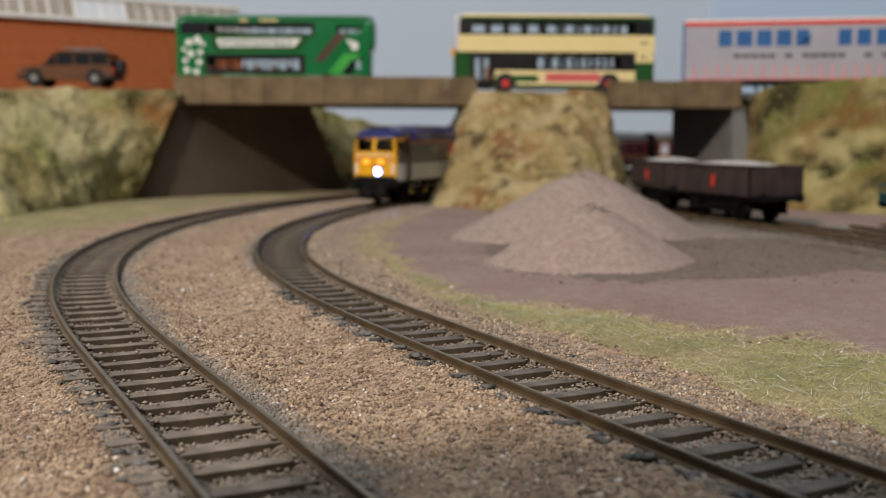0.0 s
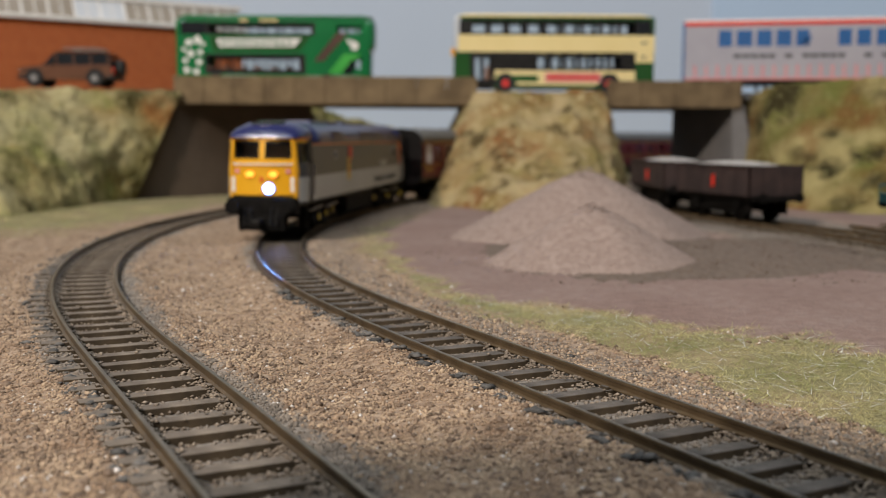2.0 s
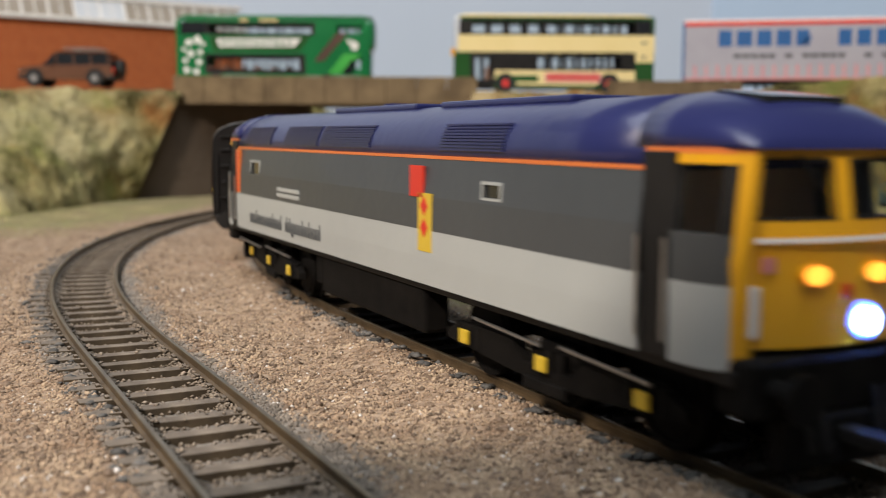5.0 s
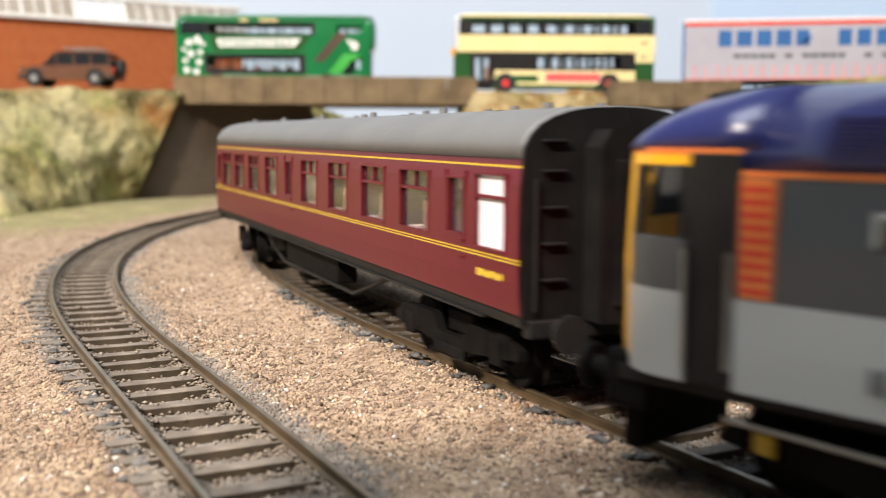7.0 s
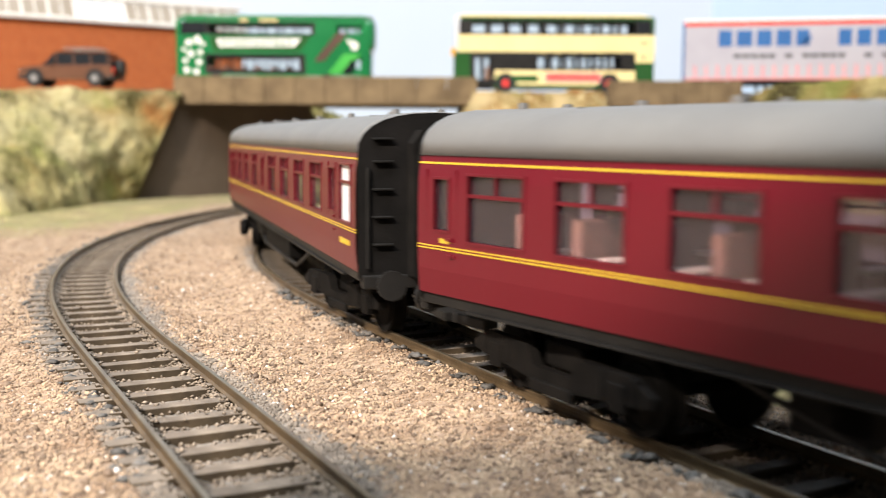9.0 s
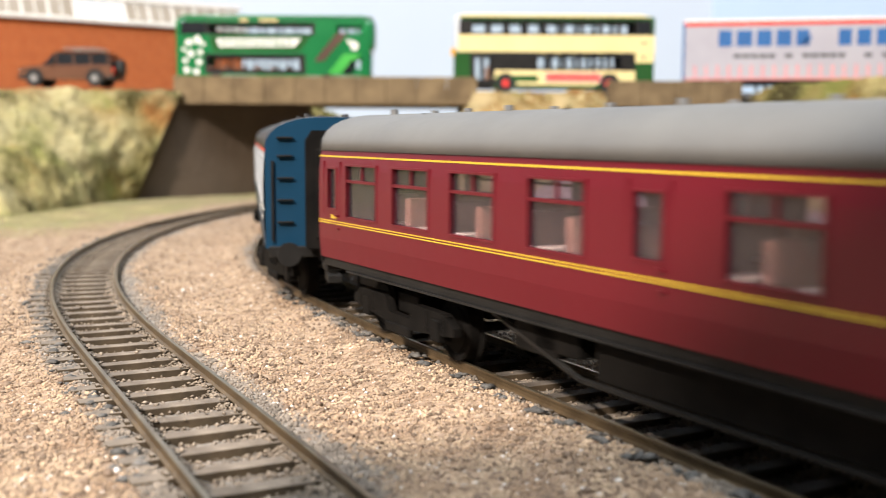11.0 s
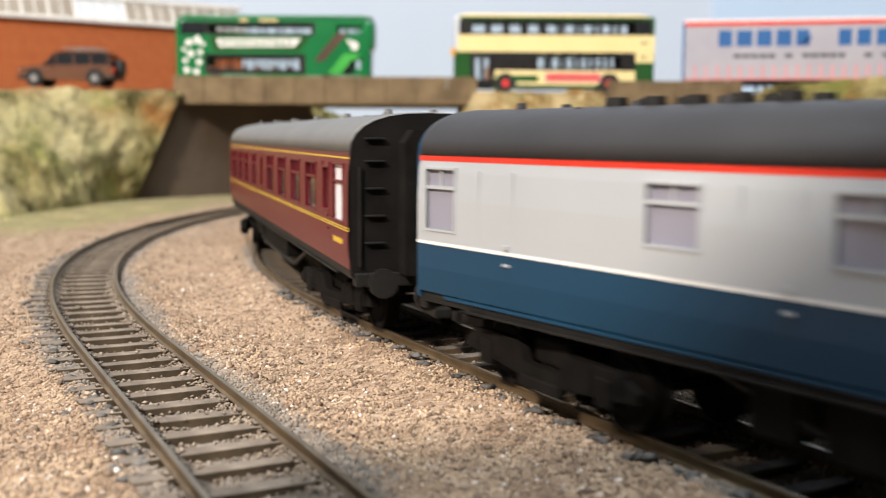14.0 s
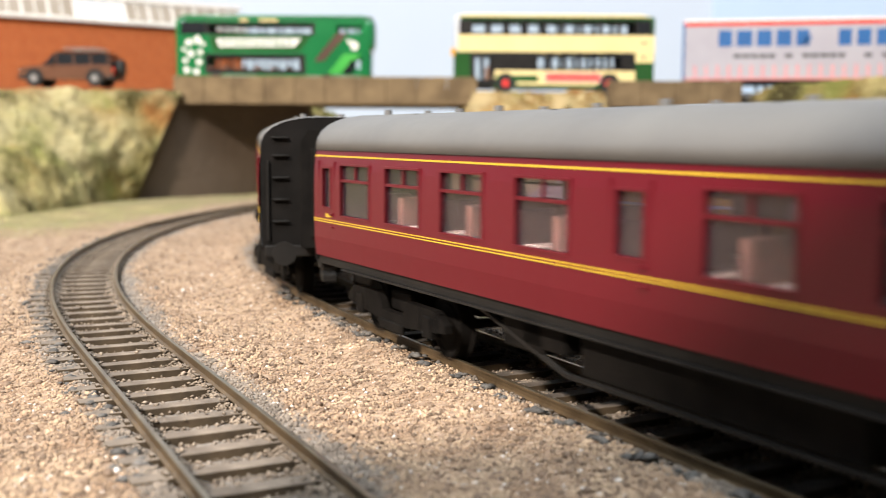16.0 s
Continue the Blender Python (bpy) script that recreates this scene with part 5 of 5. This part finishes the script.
def cream_bus():
    L, W, H = 147, 33.5, 57.8
    cut = lambda n, a, c, z0, z1: [(a + (c - a) * i / n + 1.5, a + (c - a) * (i + 1) / n - 1.5, z0, z1) for i in range(n)]
    upw, low = cut(9, 12, 134, 43.0, 51.8), cut(6, 60, 124, 17.5, 27.5)
    door = [(15.5, 20.5, 9, 27), (22.0, 27.0, 9, 27)]
    bands = [(4, L - 1.6, 41.6, 52.6, M_BLACK, upw), (4, L - 1.6, 52.6, 54.8, M_BUSD, []), (3, L - 0.2, 29.2, 41.6, M_CREAM, []), (3, 12, 3.5, 29.2, M_BUSD, []), (12, 30, 3.5, 29.2, M_BLACK, door), (30, 133, 16, 29.2, M_BLACK, low),
             (133, L - 0.8, 22, 29.2, M_CREAM, []), (133, L - 0.8, 3.5, 22, M_BUSD, []), (30, 133, 12.6, 16, M_CREAM, []), (30, 133, 3.5, 12.6, M_CREAM, [])]
    b = bus_shell("double_decker_bus", "cream and dark green double-decker bus with red wheels", L, W, H, M_CREAM, bands, upw + low + door, (38, 114), M_HUBR,
                  [(0.4, 5.0, M_PANEW, 30, 55, "front_window"), (0.0, 5.0, M_BUSD, 3.5, 30, "front_wall"), (L - 3.0, L, M_BUSD, 3.5, 55, "rear_wall")])
    y = -W / 2
    decal(b, "window_surround", [rect(134, 143, 43.5, 51.5)], M_DARKGLASS, y)
    decal(b, "green_panel", [rect(31, 62, 7.8, 12.4)], M_BUSD, y)
    decal(b, "advert", [rect(67, 108, 7.6, 14.4)], M_PALER, y)
    decal(b, "advert_bar", [rect(69 + k * 4.2, 72 + k * 4.2, 9.2, 13.0) for k in range(9)], M_RED, y - 0.1)
    decal(b, "skirt", [rect(30, 133, 3.6, 5.4)], M_BUSD, y)
    decal(b, "rear_mark", [rect(137, 141, 35.5, 37.0), rect(137.5, 140.5, 25, 27)], M_LETTER, y)
    for x in (38, 114):
        decal(b, "wheel_arch", [[(x + 8.2 * math.cos(a), 6.0 + 8.2 * math.sin(a)) for a in np.linspace(-0.3, 3.44, 14)]], M_BLACK, y - 0.02, 0.1)
    bm = bmesh.new()
    box(bm, -2.0, 0.8, y - 1.2, y + 1.2, 26, 32, 0.6)
    part("mirror", bm, M_AMBER, b, "amber mirror arm")
    return b


green_bus().matrix_basis = place(-198, 798, 74.4, 0, 0, 1.0)
cream_bus().matrix_basis = place(7, 796, 74.4, 0, 0, 0.4)


def trailer():
    L, W, H = 180, 33.5, 43.5
    t = empty("lorry_trailer", "grey curtain-sided lorry trailer with blue lettering bars and red rails", "lorry trailer")
    bm = bmesh.new()
    box(bm, 0, L, -W / 2, W / 2, 9, 9 + H - 2.2, 0.5)
    part("curtain_side", bm, M_CURTAIN, t)
    bm = bmesh.new()
    box(bm, -0.4, L, -W / 2 - 0.4, W / 2 + 0.4, 9 + H - 4.6, 9 + H - 1.6, 0.4)
    part("top_rail", bm, M_RED, t, "red top rail")
    bm = bmesh.new()
    box(bm, 0, L, -W / 2, W / 2, 9 + H - 1.8, 9 + H, 0.6)
    part("roof_skin", bm, M_WHITE, t)
    bm = bmesh.new()
    box(bm, -0.6, 1.0, -W / 2 - 0.5, W / 2 + 0.5, 8.6, 9 + H - 1.6, 0.3)
    part("corner_post", bm, M_LBLUE, t)
    y = -W / 2
    x = 25.0
    for w, gap in ((9.5, 3.3), (11, 3.0), (10.5, 3.2), (10.5, 3.0), (9.0, 20), (9, 3.6), (9.5, 3.5), (9.5, 3.5), (10, 3)):
        decal(t, "lettering_bar", [rect(x, x + w, 33.0, 44.5)], M_LBLUE, y)
        x += w + gap
    decal(t, "lettering_bar", [[(83, 33), (88, 33.5), (90, 40.5), (85, 39.5)]], M_LBLUE, y)
    decal(t, "small_lettering", [rect(36 + k * 6.0, 41 + k * 6.0, 24.6, 27.4) for k in (0, 1, 2, 3, 4, 6, 8, 9, 10, 11, 12, 15, 17, 18, 19, 20)], M_LETTER, y)
    decal(t, "strap", [rect(8 + k * 8.0, 9.6 + k * 8.0, 9.5, 19.5) for k in range(21)], M_PALER, y)
    decal(t, "lower_rail", [rect(0, L, 8.8, 10.2)], M_PALER, y - 0.2)
    bm = bmesh.new()
    box(bm, 4, L - 6, -11, 11, 5.5, 9, 0.4)
    for x in (52, 58):
        box(bm, x, x + 2, -13, -11, 0.2, 8)
    part("chassis", bm, M_BLACK, t)
    for x in (16, 32, 120, 136, 152):
        for s in (-1, 1):
            road_wheel(t, x, s * 14.2, 6.0, M_HUBG)
    return t


trailer().matrix_basis = place(180, 803, 75.4, 0, 0, -12.5)


def car():
    c = empty("off_road_car", "metallic copper-brown off-road car with roof rack and spare wheel", "car")
    W = 12.4

    def bod(pts, inset, name, m, smooth=False):
        bm = bmesh.new()
        loft(bm, [[(x * 1.0, y, z) for x, z in q] for y, q in ((-W - inset, pts), (W + inset, pts))])
        bmesh.ops.bevel(bm, geom=list(bm.edges), offset=0.7, segments=2, affect="EDGES")
        return part(name, bm, m, c)
    bod([(0.5, 4.6), (0, 9.5), (1.2, 12.2), (15.5, 13.8), (62.5, 14.2), (64, 11), (64, 5), (60, 4.2), (4, 4.2)], 0, "body", M_COPPER)
    bod([(15.5, 13.4), (23.5, 21.6), (27, 22.8), (58.5, 22.6), (62.5, 20.8), (63.4, 13.6)], -1.3, "cabin_glass", M_DARKGLASS)
    bod([(23.2, 21.8), (27, 23.3), (58.8, 23.1), (62.6, 21.4)], -0.9, "roof", M_COPPER)
    for x in (25.5, 37.5, 49, 61):
        for s in (-1, 1):
            bm = bmesh.new()
            loft(bm, [[(x - 0.5, s * (W - 0.9), 13.4), (x + 0.5, s * (W - 0.9), 13.4), (x + 0.5, s * (W - 2), 13.4), (x - 0.5, s * (W - 2), 13.4)],
                      [(x - 0.4, s * (W - 1.3), 22.4), (x + 0.4, s * (W - 1.3), 22.4), (x + 0.4, s * (W - 2.4), 22.4), (x - 0.4, s * (W - 2.4), 22.4)]])
            part("pillar", bm, M_COPPER, c)
    bm = bmesh.new()
    for s in (-9, 9):
        rod(bm, (30, s, 25.2), (55, s, 25.2), 0.45, 6)
        for x in (31, 42, 54):
            rod(bm, (x, s, 23), (x, s, 25.2), 0.4, 6)
    for x in np.linspace(31, 54, 7):
        rod(bm, (x, -9, 25.2), (x, 9, 25.2), 0.35, 6)
    part("roof_rack", bm, M_STEEL, c)
    for x0, x1 in ((-0.4, 6), (58, 65)):
        bm = bmesh.new()
        box(bm, x0, x1, -W - 0.3, W + 0.3, 4.4, 6.8, 0.6)
        part("bumper", bm, M_BLACK, c)
    for x in (11, 52):
        for s in (-1, 1):
            bm = bmesh.new()
            rod(bm, (x, s * (W - 2), 5.6), (x, s * (W + 0.25), 5.6), 6.2, 18)
            part("wheel_arch", bm, M_BLACK, c)
    bm = bmesh.new()
    rod(bm, (64.2, 0, 12.6), (68, 0, 12.6), 5.6, 22)
    part("spare_wheel", bm, M_TYRE, c)
    for x in (11, 52):
        for s in (-1, 1):
            road_wheel(c, x, s * (W - 0.6), 5.1, M_HUBG, 3.6)
    for s in (-1, 1):
        bm = bmesh.new()
        box(bm, 0.0, 1.6, s * 9 - 2, s * 9 + 2, 9.4, 11.6, 0.4)
        part("headlight", bm, M_FROST, c)
        bm = bmesh.new()
        box(bm, 22.5, 24.5, s * (W + 0.2), s * (W + 2.2), 14.4, 16.4, 0.4)
        part("door_mirror", bm, M_BLACK, c)
        bm = bmesh.new()
        box(bm, 63.4, 64.5, s * 10.5 - 1, s * 10.5 + 1, 8, 12.4, 0.3)
        part("tail_light", bm, M_RED, c)
    return c


car().matrix_basis = place(-296, 752, 75.6, 0, 0, 0.0) @ Matrix.Scale(1.03, 4)


# ---- brick depot ----
def depot():
    d = empty("brick_building", "orange brick depot with white-framed glazed roof lights", "building")
    L, Hh = 215.0, 54.0
    bm = bmesh.new()
    box(bm, 0, L, 0, 60, 0, Hh)
    part("wall", bm, M_BRICKW, d)
    for k in range(27):
        bm = bmesh.new()
        box(bm, 0, L, -0.12, 0.4, 1.0 + k * 2.0, 1.14 + k * 2.0)
        part("mortar_course", bm, M_MORTAR, d)
    bm = bmesh.new()
    box(bm, -2, L + 3, -3.4, 3, Hh, Hh + 3.6, 0.5)
    part("eaves_beam", bm, M_WHITE, d, "white eaves beam")
    n = 11
    for k in range(n):
        x0 = L * k / n
        bm = bmesh.new()
        w = L / n
        loft(bm, [[(x0 + 1, 1, Hh + 3.6), (x0 + w - 1, 1, Hh + 3.6), (x0 + w - 1, 9, Hh + 19), (x0 + 1, 9, Hh + 19)],
                  [(x0 + 1, 2, Hh + 3.4), (x0 + w - 1, 2, Hh + 3.4), (x0 + w - 1, 10, Hh + 18.8), (x0 + 1, 10, Hh + 18.8)]])
        part("roof_pane", bm, M_PANEW if k in (4, 5) else M_PANE, d)
        bm = bmesh.new()
        for q in (x0 - 0.9, x0 + w / 2 - 0.4):
            e = 1.8 if q < x0 else 0.8
            loft(bm, [[(q, 0.4, Hh + 3.4), (q + e, 0.4, Hh + 3.4), (q + e, 8.4, Hh + 19), (q, 8.4, Hh + 19)], [(q, 2, Hh + 3.4), (q + e, 2, Hh + 3.4), (q + e, 10, Hh + 19), (q, 10, Hh + 19)]])
        part("glazing_bar", bm, M_WHITE, d)
    bm = bmesh.new()
    box(bm, -2, L + 3, 7.5, 14, Hh + 18.6, Hh + 22.5, 0.5)
    part("ridge_beam", bm, M_WHITE, d)
    bm = bmesh.new()
    loft(bm, [[(0, 10, Hh + 19), (L, 10, Hh + 19), (L, 60, Hh), (0, 60, Hh)], [(0, 10, Hh + 18), (L, 10, Hh + 18), (L, 58, Hh - 1), (0, 58, Hh - 1)]])
    part("roof", bm, M_ROOFG, d)
    return d


depot().matrix_basis = place(-345, 772, 73.4, 0, 0, 35.2)


# ---- wagons in the siding ----
def wagon(label, material, L=72.0, load=True, top=28.5, rails=False):
    w = empty("goods_wagon", label, "goods wagon", "wagons in the sidings")
    hw, z0 = 15.5, 13.0
    for nm, a in (("side", -1), ("side", 1)):
        bm = bmesh.new()
        box(bm, -L / 2, L / 2, a * (hw - 0.9), a * hw, z0, top, 0.15)
        for x in np.linspace(-L / 2 + 2, L / 2 - 2, 7):
            box(bm, x - 0.6, x + 0.6, a * (hw - 0.2), a * (hw + 0.7), z0, top, 0.1)
        box(bm, -L / 2, L / 2, a * (hw - 1), a * (hw + 0.8), top - 1.0, top, 0.1)
        part(nm, bm, material, w)
        bm = bmesh.new()
        box(bm, -3.5, -1.3, a * hw, a * (hw + 0.8), z0 + 4, z0 + 10)
        part("panel_mark", bm, M_RED if load else M_YELLOWL, w)
    for a in (-1, 1):
        bm = bmesh.new()
        box(bm, a * (L / 2 - 0.9), a * L / 2, -hw, hw, z0, top, 0.15)
        for y in (-9, -3, 3, 9):
            box(bm, a * L / 2, a * (L / 2 + 0.7), y - 0.6, y + 0.6, z0, top, 0.1)
        part("end", bm, material, w)
        bm = bmesh.new()
        box(bm, a * (L / 2 - 1), a * (L / 2 + 1), -14, 14, 10.6, 13.4, 0.2)
        for y in (-10.5, 10.5):
            rod(bm, (a * L / 2, y, 12.5), (a * (L / 2 + 4.2), y, 12.5), 1.2, 10)
            rod(bm, (a * (L / 2 + 4.2), y, 12.5), (a * (L / 2 + 5), y, 12.5), 2.6, 14)
        part("buffer_beam", bm, M_UNDER, w)
    bm = bmesh.new()
    box(bm, -L / 2 + 0.5, L / 2 - 0.5, -hw + 0.6, hw - 0.6, z0 - 0.6, z0 + 0.6)
    for s in (-1, 1):
        box(bm, -L / 2, L / 2, s * 12.6, s * 13.6, 10.6, z0, 0.1)
        for x in (-L * 0.27, L * 0.27):
            prism(bm, [(x - 4.5, 11), (x - 1.4, 3.5), (x + 1.4, 3.5), (x + 4.5, 11)], s * 11.2, s * 12.4)
            box(bm, x - 1.7, x + 1.7, s * 11.4, s * 13.4, 4.6, 8.0, 0.3)
            for k in range(4):
                box(bm, x - 6 + k, x + 6 - k, s * 12.2, s * 13.2, 8.2 + k * 0.5, 8.6 + k * 0.5)
        box(bm, -L * 0.42, L * 0.42, s * 9.6, s * 11.0, 3.6, 11.0, 0.3)
        rod(bm, (-L * 0.2, s * 13.8, 9), (L * 0.24, s * 13.8, 5.4), 0.5, 6)
    part("underframe", bm, M_UNDER, w)
    for x in (-L * 0.27, L * 0.27):
        bm = bmesh.new()
        turned(bm, 6.1)
        part("wheelset", bm, M_UNDER, w).location = (x * K, 0, 6.1 * K)
    if load:
        rng = np.random.default_rng(9)
        n = 1500
        x = rng.uniform(-L / 2 + 1.5, L / 2 - 1.5, n)
        y = rng.uniform(-hw + 1.5, hw - 1.5, n)
        z = top - 2.6 + 3.6 * np.cos(x / L * 2.6) * np.cos(y / hw * 1.2)
        heap = cloud("stone_load", np.stack([x, y, z], -1), rng.uniform(0.5, 1.1, n), M_STONE, w, 0.8, 9)
        bm = bmesh.new()
        box(bm, -L / 2 + 1, L / 2 - 1, -hw + 1, hw - 1, z0, top - 2.4)
        part("load_base", bm, M_STONE, w)
    if rails:
        bm = bmesh.new()
        for x in np.linspace(-L / 2, L / 2, 8):
            rod(bm, (x, -hw, z0), (x, -hw, top + 4), 0.45, 6)
            rod(bm, (x, hw, z0), (x, hw, top + 4), 0.45, 6)
        for z in (top + 4, top):
            for s in (-1, 1):
                rod(bm, (-L / 2, s * hw, z), (L / 2, s * hw, z), 0.45, 6)
        part("handrail", bm, material, w)
    return w


def on_line(ob, line, s):
    x, y, h = line.at(s)
    ob.matrix_basis = place(x, y, 0, 0, 0, math.degrees(h))


w1 = wagon("dirty brown open mineral wagon loaded with pale stone", M_RUST)
on_line(w1, SIDING, 238)
on_line(copy_thing(w1, place(0, 0, 0)), SIDING, 321)
on_line(wagon("dark teal flat wagon with thin handrails", M_TEAL, 60, False, 17.0, True), SIDING_END, 82)


# ---- the camera's own stand, which shades the ballast in front of it ----
def film_camera():
    c = empty("film_camera", "black film camera standing on the layout", "camera")
    bm = bmesh.new()
    box(bm, -146, 84, -70, -22, -4, 190, 14)
    part("camera_body", bm, M_BLACK, c)
    bm = bmesh.new()
    loft(bm, [[(x * k, y, z) for x, y in ((-42, -66), (42, -66), (42, -26), (-42, -26))] for k, z in ((1.15, 188), (1.0, 194), (0.7, 198))])
    part("viewfinder_hood", bm, M_BLACK, c)
    return c


film_camera()


# ---- movement ----
def motions():
    for v, base, bp in TRAIN:
        rows, bog = [], [[], []]
        for i in range(81):
            t = i * 0.2
            s = base - SPEED * t
            (ax, ay, ah), (bx, by, bh) = INNER.at(s), INNER.at(s + bp)
            h = math.degrees(math.atan2(ay - by, ax - bx))
            rows.append((t, place((ax + bx) / 2, (ay + by) / 2, 0, 0, 0, h)))
            for k, (hh, x) in enumerate(((ah, bp / 2), (bh, -bp / 2))):
                d = (math.degrees(hh) + 180 - h + 180) % 360 - 180
                bog[k].append((t, place(x, 0, 0, 0, 0, d)))
        walk(v, rows)
        for b, r in zip([c for c in v.children if c.name.startswith("bogie")], bog):
            walk(b, r)
            for w in b.children:
                if w.name.startswith("wheelset"):
                    x, z = w.location.x, w.location.z
                    turn = SPEED * K / z / 15
                    walk(w, [(j / 15, Matrix.Translation((x, 0, z)) @ Matrix.Rotation(j * turn, 4, "Y")) for j in range(241)])


motions()
